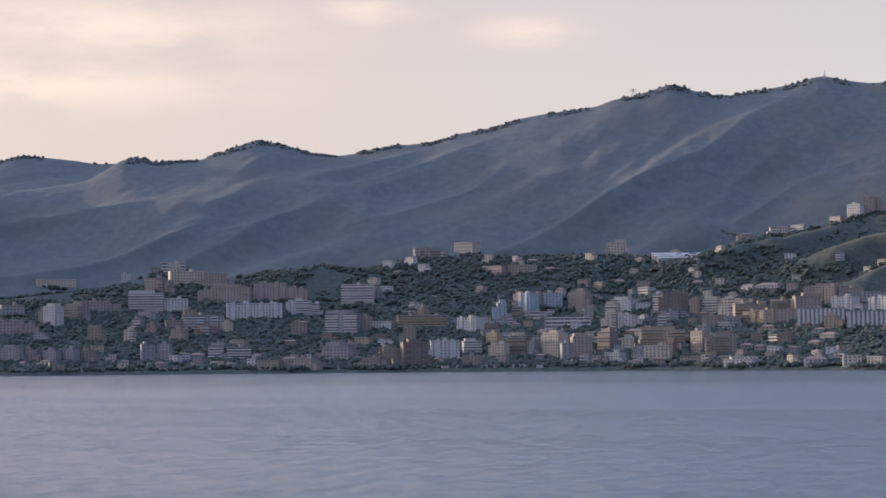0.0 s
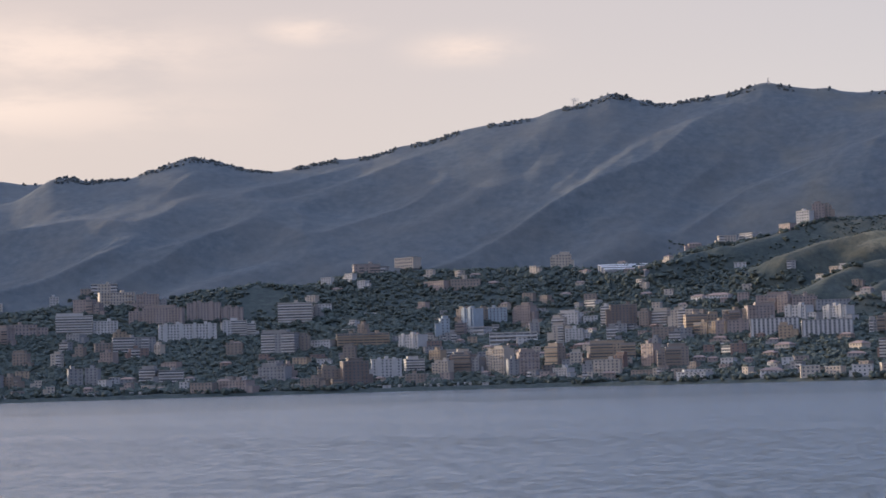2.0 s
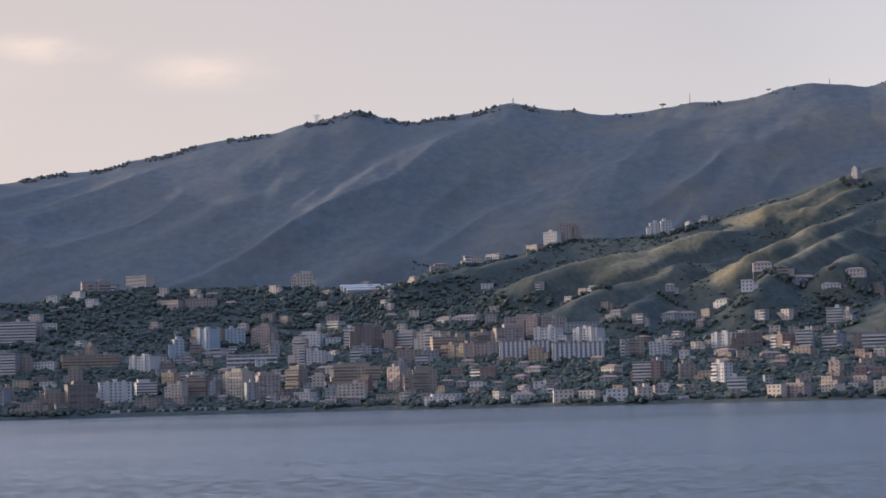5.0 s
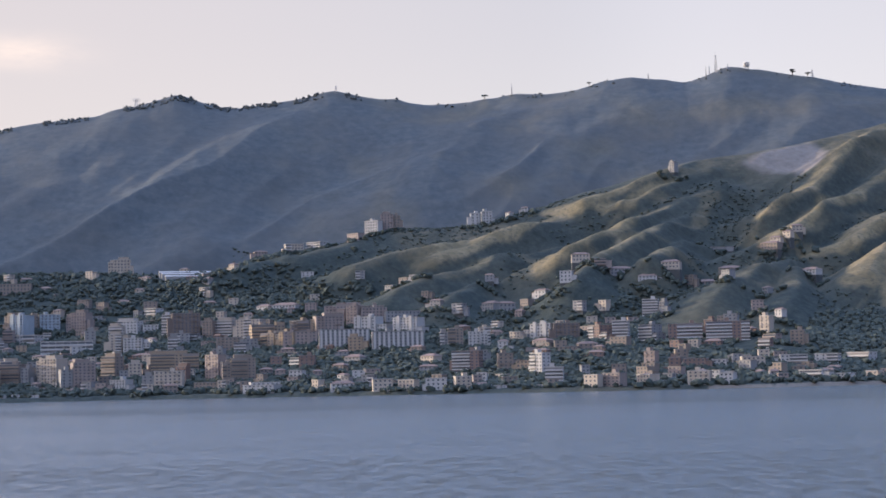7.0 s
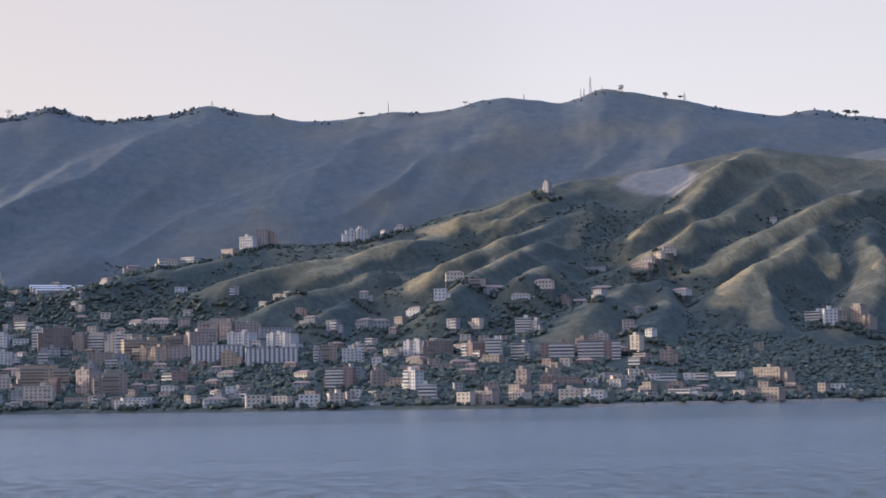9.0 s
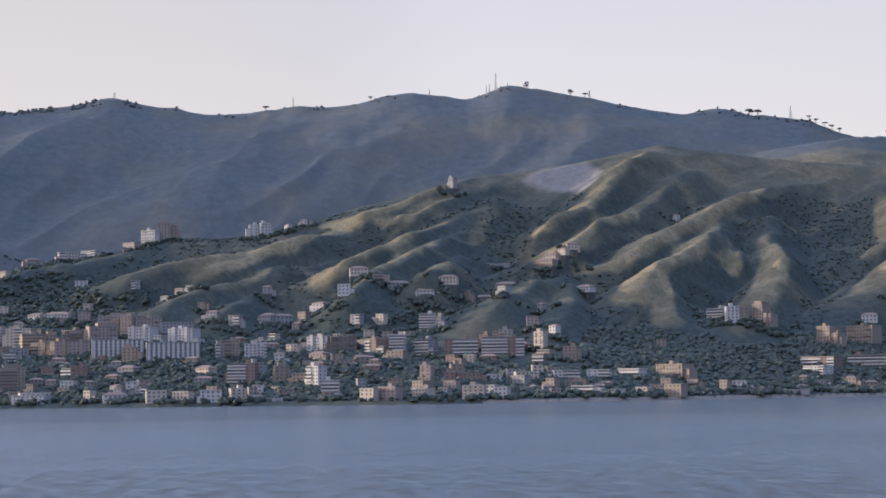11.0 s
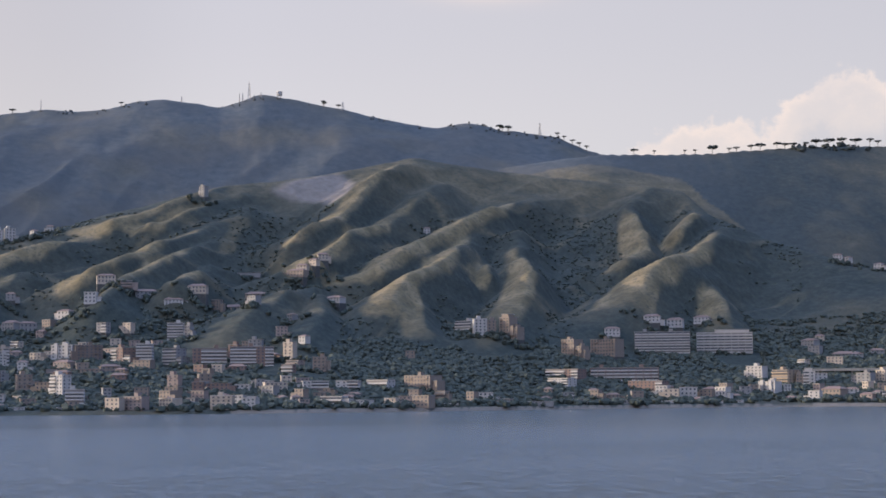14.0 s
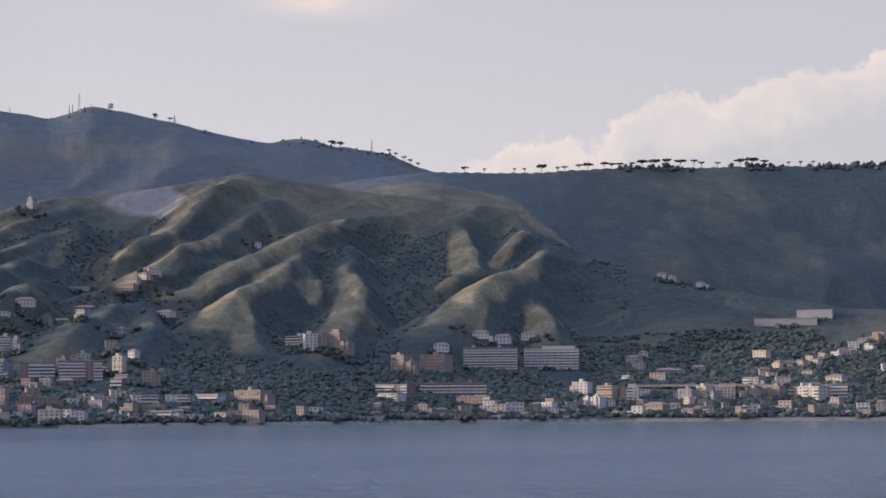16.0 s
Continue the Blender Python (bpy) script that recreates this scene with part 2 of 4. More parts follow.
# bearings in degrees from the view's middle, distances and heights in metres
SHORE = [(-45, 1560), (-30, 1570), (-20, 1570), (-12, 1540), (-4, 1420), (2, 1370), (8, 1370), (13, 1440), (18, 1540), (23, 1610), (45, 1640)]
RISE = [(-400, -0.56), (0, -0.53), (40, -0.38), (90, 0), (360, 1.85), (650, 4.4), (950, 7.4), (1250, 10.2), (2500, 18)]
FRONT = [(-42, 2.2), (-33.3, 2.37), (-30.5, 2.66), (-27.7, 2.85), (-25.7, 2.94), (-24.7, 3.23), (-23.4, 3.23), (-22.6, 3.42), (-21, 3.31), (-19.7, 3.67), (-17.3, 3.7), (-13, 3.73), (-11.6, 3.64), (-9.1, 3.73), (-8, 4.17), (-6.1, 4.39), (-3.7, 5.04), (-2.3, 4.99), (-0.7, 5.24), (1, 5.61), (2, 5.95), (3.3, 6.25), (5.7, 6.81), (7.3, 7), (9.3, 7.3), (10.4, 7.49), (11.8, 7.77), (12.5, 7.64), (15.5, 7.2), (17.8, 6.95), (19.1, 6.75), (20.4, 6.56), (21.1, 5.83), (22.1, 5.37), (22.9, 4.95), (25.5, 4.15), (28, 3.76), (29.7, 3.49), (30.9, 3.3), (42, 3)]
RANGE_A = [(-45, 6), (-33.4, 6.29), (-32.2, 6.66), (-30.9, 6.56), (-29.8, 6.42), (-27.9, 6.5), (-26.5, 6.55), (-25, 6), (-20, 3), (-10, 0), (45, -1)]
RANGE_B = [(-45, 5.2), (-32, 5.6), (-30.2, 5.9), (-29.1, 6.61), (-28.5, 6.69), (-27.9, 6.54), (-26.5, 6.63), (-25.5, 7.01), (-24.6, 7.31), (-23.7, 7.17), (-22.8, 6.86), (-21.8, 6.78), (-19.8, 7.14), (-18.6, 7.21), (-17.8, 7.5), (-16.6, 7.69), (-15.8, 7.95), (-14.8, 8.15), (-13.2, 8.31), (-12.6, 8.56), (-11.8, 8.67), (-10.6, 9.05), (-9.9, 8.77), (-9, 8.55), (-7.9, 8.7), (-6.7, 8.87), (-5.7, 9.12), (-4.1, 8.79)]
RANGE_B = RANGE_B + [(-3.7, 8.83), (-3, 8.63), (-2.3, 8.61), (-1.3, 8.66), (-0.8, 8.78), (-0.5, 8.76), (0.1, 8.9), (1.2, 8.84), (2.1, 8.95), (3, 9.21), (3.9, 9.29), (4.8, 9.17), (5.6, 9.05), (6.1, 9.18), (6.9, 9.49), (7.9, 9.34), (9, 9.12), (9.6, 9.01), (10.9, 8.69), (11.8, 8.53), (12.4, 8.41), (13.6, 8.58), (14.1, 8.48), (14.6, 8.31), (15.1, 8.3), (15.8, 8.17), (16.4, 8.1), (17.3, 7.66), (17.8, 7.55), (18.5, 7), (21, 5.5), (26, 2.5), (45, -1)]
RANGE_C = [(-45, -2), (5, -2), (9, 5.5), (13, 6.9), (16, 7.32), (17.8, 7.52), (20.9, 7.46), (22.6, 7.54), (24.2, 7.59), (25.1, 7.59), (26.3, 7.53), (28, 7.54), (29.8, 7.49), (31, 7.47), (45, 7.3)]


def angle_height(r, el):
    return SEA_EYE + r * np.tan(np.radians(el))


def plateau_distance(az):
    """The edge of the plateau draws away as it runs from the sun."""
    return 2590 + np.clip(az - 17, 0, 25) * 24.0


def front_hill(az, r):
    """The slope that climbs from the shore to the crest of the first hills, and falls away behind it."""
    el = eased(RISE, r - np.interp(az, *zip(*SHORE)), 130)
    crest = eased(FRONT, az, 0.5)
    shore = np.interp(az, *zip(*SHORE))
    tops, ways = zip(*[(e, d) for d, e in RISE])
    far = shore + np.interp(crest, tops, ways)
    el = el + (np.degrees(-np.arctan(SEA_EYE / shore)) + 0.53) * np.clip(1 - (r - shore) / 170, 0, 1)
    face = angle_height(r, el)
    behind = angle_height(far, crest) - (r - far) * 0.32
    k = 12.0
    return -k * np.logaddexp(-face / k, -behind / k), far


def back_range(az, r, points, away, width, steep, seed):
    """A mountain range with its crest at a distance, gullied on the side towards the sea."""
    top = np.maximum(angle_height(away, eased(points, az, 0.35)), 1.0)
    x, y = r * np.sin(np.radians(az)), r * np.cos(np.radians(az))
    u = (away - r) / width
    down = np.clip(np.abs(u), 0, 4)
    broad = np.maximum(angle_height(away, eased(points, az, 5.0)), 1.0)
    crown = (top - broad) * np.exp(-down * 6.5)
    face = broad + crown - broad * steep * (down * 0.75 + 0.25 * down ** 2)
    across, along = (x * 0.86 - y * 0.51 + 40 * fbm(x / 300, y / 300, 2, seed + 4)) / 215, (x * 0.51 + y * 0.86) / 560
    ribs = np.clip(1 - np.abs(fbm(across, along, 2, seed)), 0, 1) ** 1.5
    gully = ribs * 40 - 26 + (1 - np.abs(fbm(across * 2.6 + 3, along * 2.4, 2, seed + 9))) * 10 - 6
    return face + gully * (0.6 if seed == 71 else 1.0) * np.clip(down * 2.2 - 0.06, 0, 1) * np.clip((1.25 - down) * 4, 0, 1)


SPURS = []      # grassy spurs: their height, width and the line of their crest in plan


def ridge(tall, wide, *crest):
    """Adds a spur whose crest is given, from its foot upwards, by bearing and elevation in degrees over the eye."""
    d = np.arange(60.0, 1500.0, 4.0)
    way = []
    for k, (az, el) in enumerate(crest):
        r = float(np.interp(az, *zip(*SHORE))) + d
        tops = front_hill(np.full_like(r, az), r)[0] + tall * taper(k / (len(crest) - 1)) - 10
        ang = np.degrees(np.arctan((tops - SEA_EYE) / r))
        far = r[int(np.argmax(ang >= el))] if ang.max() >= el else r[int(np.argmax(ang))]
        way.append((far * math.sin(radians(az)), far * math.cos(radians(az))))
    SPURS.append((way, tall, wide))


def taper(whole):
    """Height of a spur along its crest: full after a short nose, lower where it joins the hill."""
    return (0.55 + 0.45 * np.clip(whole * 5, 0, 1)) * (1 - 0.55 * np.clip((whole - 0.6) / 0.4, 0, 1))


def spur(x, y, way, tall, wide):
    """Height added by a spur: gentle on the side towards the sun, steep on the other."""
    best = np.zeros_like(x)
    total = len(way) - 1
    for k, ((ax, ay), (bx, by)) in enumerate(zip(way, way[1:])):
        dx, dy = bx - ax, by - ay
        s = np.clip(((x - ax) * dx + (y - ay) * dy) / (dx * dx + dy * dy), 0, 1)
        d = np.hypot(x - ax - s * dx, y - ay - s * dy)
        hand = np.clip((dx * (y - ay) - dy * (x - ax)) / math.hypot(dx, dy) / 12, -1, 1)
        size = tall * taper((k + s) / total)
        best = np.maximum(best, size * np.clip(1.08 - np.sqrt(d * d + 30) / (wide * (0.84 + 0.16 * hand)), 0, 1) ** 1.15)
    return best


ridge(30, 46, (-2.92, 1.98), (-2.42, 2.51), (-2.16, 2.72), (-1.47, 2.96), (-0.78, 3.23))
ridge(30, 56, (-4.3, 2.49), (-3.96, 2.75), (-3.2, 3.11), (-2.09, 3.48), (-0.88, 3.76), (-0.01, 4.13))
ridge(30, 56, (-3.81, 3.68), (-2.62, 3.91), (-1.58, 4.28), (-0.54, 4.65), (0.51, 4.93), (1.39, 5.21), (2.63, 5.5))
ridge(38, 58, (0.62, 3.42), (1.4, 3.96), (2.28, 4.3), (3.17, 4.61), (4.06, 5.06), (5.13, 5.43), (6.57, 5.94))
ridge(42, 60, (1.33, 2.63), (1.94, 3.17), (2.82, 3.89), (3.71, 4.31), (4.78, 4.71), (5.49, 5.08))
ridge(40, 50, (3.45, 3.0), (4.25, 3.45), (4.96, 4.0), (5.35, 4.32))
ridge(34, 60, (1.03, 5.47), (2.27, 5.87), (3.51, 6.2), (4.76, 6.58), (5.66, 6.91), (6.74, 7.18))
ridge(26, 46, (2.63, 5.26), (3.87, 5.6), (5.13, 6.08), (6.21, 6.34))
ridge(48, 64, (4.89, 1.85), (5.24, 2.29), (5.51, 2.56), (6.23, 2.96), (6.94, 3.2), (8.02, 3.51), (8.83, 3.74))
ridge(46, 48, (7.85, 1.58), (8.03, 2.03), (8.35, 2.57), (8.92, 3.0), (8.71, 3.56))
ridge(42, 60, (7.57, 3.97), (8.38, 4.46), (9.28, 5.0), (10.0, 5.36), (10.91, 5.72), (11.99, 6.26), (12.8, 6.56))
ridge(44, 60, (7.8, 5.09), (8.38, 5.5), (9.28, 5.9), (9.91, 6.35), (10.54, 6.8), (11.27, 7.25), (11.99, 7.51))
ridge(44, 60, (9.28, 3.92), (10.72, 4.43), (12.17, 5.18), (13.43, 5.71), (14.51, 6.06), (15.23, 6.32), (15.86, 6.59))
ridge(52, 66, (10.54, 3.2), (11.08, 3.56), (11.8, 4.07), (12.71, 4.46), (13.43, 4.9), (13.97, 5.22))
ridge(40, 44, (12.34, 2.21), (12.16, 2.66), (11.95, 3.29), (11.71, 3.69))
ridge(52, 58, (14.04, 2.03), (14.49, 2.6), (14.94, 3.07), (15.42, 3.5), (15.61, 4.08), (15.18, 4.68), (15.22, 5.34))
ridge(34, 36, (14.28, 3.55), (14.18, 4.09), (14.04, 4.54))
ridge(66, 84, (17.77, 2.2), (18.01, 3.0), (18.75, 3.61), (19.46, 4.14), (20.17, 4.48), (20.86, 4.65), (21.56, 4.99), (22.12, 5.33))
ridge(36, 40, (18.65, 2.11), (19.36, 2.72), (20.11, 3.28))
ridge(44, 52, (18.09, 4.01), (18.59, 4.5), (19.21, 4.94), (19.04, 5.56), (18.73, 6.06), (19.32, 6.62))
ridge(40, 46, (20.08, 4.66), (20.35, 5.33), (20.88, 5.71), (21.23, 6.02))
ridge(44, 48, (22.27, 1.3), (21.95, 2.26), (21.5, 3.14), (20.94, 3.8))
ridge(24, 46, (-8.02, 3.69), (-6.78, 4.04), (-5.53, 4.39), (-4.27, 4.64))
ridge(30, 54, (-6.07, 3.19), (-5.0, 3.58), (-3.74, 4.01), (-2.48, 4.17), (-1.39, 4.43), (-0.31, 4.77))
ridge(24, 46, (-10.48, 3.05), (-9.6, 3.4), (-8.55, 3.61), (-7.49, 3.78))


def spur_height(x, y):
    grown = np.zeros_like(x)
    for way, tall, wide in SPURS:
        grown = np.maximum(grown, spur(x, y, way, tall, wide))
    return grown


def spur_line(x, y):
    """1 on the line of a spur, falling to 0 at its foot."""
    near = np.zeros_like(x)
    for way, tall, wide in SPURS:
        near = np.maximum(near, spur(x, y, way, 1.0, wide) / 0.8)
    return near


def fold_ridges(x, y):
    """Small ridges that run slantwise down the hill: broad ones and fine ones, 1 on their lines."""
    across, along = (0.62 * x - 0.78 * y) / 66, (0.78 * x + 0.62 * y) / 260
    return (1 - np.abs(fbm(across, along, 2, 61))) ** 2, (1 - np.abs(fbm(across * 2.1 + 7, along * 2.3, 2, 66))) ** 2


def land(az, r):
    """Height of the land by bearing and distance."""
    x, y = r * np.sin(np.radians(az)), r * np.cos(np.radians(az))
    front, far = front_hill(az, r)
    inland = np.clip((r - np.interp(az, *zip(*SHORE)) - 60) / 300, 0, 1)
    relief = fbm(x / 120, y / 150, 3, 3) * 6 + fbm(x / 30, y / 34, 2, 8) * 0.9
    front = front + relief * inland * np.clip((far - r) / 120 + 0.35, 0.12, 1)
    broad, fine = fold_ridges(x, y)
    folds = broad * 7 - 3 + fine * 5 - 2
    grassy = np.clip((az + 8) / 5, 0, 1) * np.clip((25 - az) / 3, 0, 1) * np.clip((r - np.interp(az, *zip(*SHORE)) - 380) / 120, 0, 1)
    front = front + folds * grassy * np.clip((far - r) / 110, 0, 1)
    grown = spur_height(x, y) * np.clip((r - np.interp(az, *zip(*SHORE)) - 270) / 190, 0, 1)
    hill = front + (grown - 14 * grassy) * np.clip((far - r) / 130 + 0.1, 0, 1) - 3 * inland
    d = r - np.interp(az, *zip(*SHORE))
    hill = np.where(d < 0, d * 0.06, hill)
    h = np.maximum(hill, back_range(az, r, RANGE_B, 2780, 640, 0.80, 31))
    h = np.maximum(h, back_range(az, r, RANGE_A, 3250, 700, 0.62, 51))
    h = np.maximum(h, back_range(az, r, RANGE_C, plateau_distance(az), 560, 0.86, 71))
    rough = fbm(x / 16, y / 22, 2, 90) * 0.7
    return h + rough * np.clip(inland, 0.0, 1)


def slope_place(az, el, past=-8.0):
    """The place (x, y) where the land first rises to an elevation over the eye, at the latest just before the first crest."""
    shore = float(np.interp(az, *zip(*SHORE)))
    far = float(front_hill(np.array([az]), np.array([1500.0]))[1][0]) + past
    r = np.arange(shore + 40, far, 3.0)
    ang = np.degrees(np.arctan((land(np.full_like(r, az), r) - SEA_EYE) / r))
    at = float(r[int(np.argmax(ang >= el))] if ang.max() >= el else r[int(np.argmax(ang))])
    return at * math.sin(radians(az)), at * math.cos(radians(az))


def within(x, y, corners):
    """Whether points lie in a convex outline."""
    inside = np.ones_like(x, bool)
    for (ax, ay), (bx, by) in zip(corners, corners[1:] + corners[:1]):
        inside &= (bx - ax) * (y - ay) - (by - ay) * (x - ax) <= 0
    return inside


def sheet(name, az, r, z, material_used):
    """A mesh over a grid of bearings and distances."""
    n, m = az.shape
    verts = np.stack([r * np.sin(np.radians(az)), r * np.cos(np.radians(az)), z], -1).reshape(-1, 3)
    k = np.arange(n * m).reshape(n, m)
    quads = np.stack([k[:-1, :-1], k[:-1, 1:], k[1:, 1:], k[1:, :-1]], -1).reshape(-1, 4)
    mesh = bpy.data.meshes.new(name)
    mesh.vertices.add(len(verts))
    mesh.vertices.foreach_set("co", verts.ravel())
    mesh.loops.add(quads.size)
    mesh.loops.foreach_set("vertex_index", quads.ravel().astype(np.int32))
    mesh.polygons.add(len(quads))
    mesh.polygons.foreach_set("loop_start", np.arange(0, quads.size, 4, dtype=np.int32))
    mesh.update(calc_edges=True)
    mesh.materials.append(material_used)
    mesh.polygons.foreach_set("use_smooth", np.ones(len(quads), bool))
    return new(name, mesh), verts


LAZ, LR = np.meshgrid(np.arange(-42, 42.01, 0.075), np.concatenate([np.arange(1280, 2500, 5.0), np.arange(2500, 3700, 9.0)]))
LZ = land(LAZ, LR)
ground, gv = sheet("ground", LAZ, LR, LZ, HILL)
tagged(ground, "wooded and grassy coastal hills falling to the sea", "hills", kind="structure")
gx, gy = gv[:, 0], gv[:, 1]
gaz, gr, gz = LAZ.ravel(), LR.ravel(), LZ.ravel()
up = gr - np.interp(gaz, *zip(*SHORE))
_, far_crest = front_hill(gaz, gr)
patch = fbm(gx / 60, gy / 60, 4, 17)
sunlit_grass = np.clip((gaz + 7) / 7, 0, 1) * np.clip((up - 420 + 110 * np.clip((gaz - 5) / 4, 0, 1) - 50 * patch) / 80, 0, 1) * (gr < far_crest + 120) * np.clip((26 - gaz) / 4, 0, 1)
# grass on spurs and top, dense scrub in gullies: sunlight and shade by colour
# shifted towards the sun, so the pale strips mimic lit flanks
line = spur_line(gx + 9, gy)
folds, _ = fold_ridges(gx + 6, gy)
lit_spine = np.maximum(np.clip((line - 0.73 + 0.12 * patch) / 0.14, 0, 1), 0.35 * np.clip((folds - 0.79 + 0.13 * patch) / 0.13, 0, 1))
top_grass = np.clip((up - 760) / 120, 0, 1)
sunlit_grass = np.clip(sunlit_grass * np.maximum(lit_spine, top_grass * 0.45 * np.clip((gaz - 6) / 3, 0, 1)) * (0.95 + 0.4 * patch) + 0.06 * sunlit_grass, 0, 1)
sunlit_grass = np.maximum(sunlit_grass, 0.3 * np.clip((gaz + 9) / 5, 0, 1) * np.clip(fbm(gx / 90, gy / 90, 4, 23) - 0.1, 0, 1))
QUARRY = [slope_place(*p) for p in ((7.2, 6.42), (8.3, 6.95), (9.35, 7.42), (9.9, 6.7), (9.6, 6.28))]
TERRACE = [slope_place(*p) for p in ((29.9, 1.15), (31.0, 1.75), (33.5, 1.95), (33.5, 1.15))]
soil_cover = np.where(within(gx + 4 * patch, gy + 6 * patch, QUARRY), 1.0, np.where(within(gx + 4 * patch, gy + 6 * patch, TERRACE), 0.55, 0.0)).reshape(LAZ.shape)
for _ in range(3):
    soil_cover = (soil_cover + np.roll(soil_cover, 1, 0) + np.roll(soil_cover, -1, 0) + np.roll(soil_cover, 1, 1) + np.roll(soil_cover, -1, 1)) / 5
soil_cover = soil_cover.ravel()
beach = np.where((gaz > 6) & (up > -20) & (up < 4 + 4 * patch), 1.0, 0.0)
# ranges behind the first crest take the haze-tinted woods, less so to the right
hazy_woods = np.clip((gr - far_crest - 60) / 60, 0, 1) * np.clip((26 - gaz) / 10, 0.25, 1)
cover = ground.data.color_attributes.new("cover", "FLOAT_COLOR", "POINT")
cover.data.foreach_set("color", np.stack([sunlit_grass, soil_cover, beach, hazy_woods], -1).ravel())

# the sea: one sheet, with real wavelets in the part that lies before the shore
SEA_MIDDLE = (60.0, -200.0)
WAZ, WR = np.meshgrid(np.concatenate([np.arange(-180, -40, 4.0), np.arange(-40, 38.01, 0.2), np.arange(42, 181, 4.0)]),
                      np.concatenate([[0.0], np.geomspace(6, 118, 8), np.geomspace(120, 1760, 440), [2100, 2800, 4200, 7000]]))
wx, wy = WR * np.sin(np.radians(WAZ)), WR * np.cos(np.radians(WAZ))
chop = fbm(wx / 2.2, wy / 1.9, 2, 401) * 0.17 + fbm(wx / 7, wy / 3.0, 2, 411) * 0.04 + fbm(wx / 40, wy / 26, 2, 421) * 0.05
breeze = 0.55 + 0.45 * np.clip(fbm(wx / 420, wy / 120, 3, 431) + 0.5, 0, 1)
calm = np.clip((1640 - WR) / 600, 0.2, 1) * (WAZ > -39.9) * (WAZ < 37.9) * (WR > 121) * np.clip((WR - 150) / 450, 0.2, 1)
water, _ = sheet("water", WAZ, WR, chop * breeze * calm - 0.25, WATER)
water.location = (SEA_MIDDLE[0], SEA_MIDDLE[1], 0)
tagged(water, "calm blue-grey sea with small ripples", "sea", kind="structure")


def height_at(x, y):
    return float(land(np.array([math.degrees(math.atan2(x, y))]), np.array([math.hypot(x, y)]))[0])


# ---- the things ----
def part(name, bm, mat, parent, label=""):
    mesh = bpy.data.meshes.new(name)
    bm.to_mesh(mesh)
    bm.free()
    mesh.materials.append(mat)
    ob = new(name, mesh)
    ob.parent = parent
    return tagged(ob, label)


def box(bm, x0, x1, y0, y1, z0, z1, tilt=0.0):
    v = [bm.verts.new((x, y, z)) for z in (z0, z1) for y in (y0, y1) for x in (x0, x1)]
    for f in ((0, 2, 3, 1), (4, 5, 7, 6), (0, 1, 5, 4), (2, 6, 7, 3), (0, 4, 6, 2), (1, 3, 7, 5)):
        bm.faces.new([v[k] for k in f])
    return v


def rod(bm, a, b, r0, r1, sides=6):
    a, b = Vector(a), Vector(b)
    q = (b - a).to_track_quat("Z", "Y")
    rings = []
    for p, r in ((a, r0), (b, r1)):
        rings.append([bm.verts.new(p + q @ Vector((math.cos(k * 2 * math.pi / sides) * r, math.sin(k * 2 * math.pi / sides) * r, 0))) for k in range(sides)])
    for k in range(sides):
        bm.faces.new((rings[0][k], rings[0][(k + 1) % sides], rings[1][(k + 1) % sides], rings[1][k]))
    bm.faces.new(rings[0][::-1])
    bm.faces.new(rings[1])


WALLS = {
    "white": (plain("white_plaster", (0.37, 0.36, 0.35)), "white plaster"),
    "cream": (plain("cream_plaster", (0.36, 0.31, 0.258)), "cream plaster"),
    "rose": (plain("rose_plaster", (0.24, 0.195, 0.178)), "dull rose plaster"),
    "grey": (plain("grey_plaster", (0.21, 0.21, 0.215)), "grey plaster"),
    "tan": (plain("tan_plaster", (0.20, 0.165, 0.14)), "tan plaster"),
    "ochre": (plain("ochre_plaster", (0.28, 0.215, 0.155)), "ochre plaster"),
    "brown": (plain("brown_plaster", (0.13, 0.105, 0.095)), "dark brown plaster"),
    "brick": (plain("brick_red_plaster", (0.175, 0.122, 0.106)), "brick-red plaster"),
    "blue": (plain("blue_grey_plaster", (0.245, 0.285, 0.32)), "blue-grey plaster"),
}
TRIM = plain("white_trim", (0.41, 0.40, 0.39), vary=0.1)
FLAT_ROOF = plain("roof_felt", (0.20, 0.195, 0.19), 0.9)
PALE_ROOF = plain("pale_roof", (0.37, 0.355, 0.335), 0.8)
TILE_ROOF = plain("clay_tiles", (0.20, 0.135, 0.11), 0.9, 0.35, 1.0)
STONE = plain("rubble_stone", (0.075, 0.078, 0.078), 0.95, 0.4, 1.5)
RIB = plain("pale_rib", (0.40, 0.39, 0.38))
# shade of deep bays put into a flat colour; cabin doors share it
DARK_BAY = plain("shaded_recess", (0.20, 0.19, 0.19), 0.8)
STEEL = plain("galvanised_steel", (0.32, 0.32, 0.33), 0.5, 0.2, 0.5, 0.6)


def glass_material():
    m, nt, b = material("window_glass")
    b.inputs["Base Color"].default_value = (0.07, 0.08, 0.10, 1)
    b.inputs["Roughness"].default_value = 0.12
    bump(nt, b, grain(nt, 1.2, 2), 0.02, 0.4)
    return m


GLASS = glass_material()
rng = random.Random(41)
STYLES = {"band": "white balcony bands", "win": "rows of dark windows", "core": "pale stair towers", "pil": "white vertical ribs",
          "arch": "an arched ground floor", "house": "a clay tile roof", "shed": "a flat pale roof"}


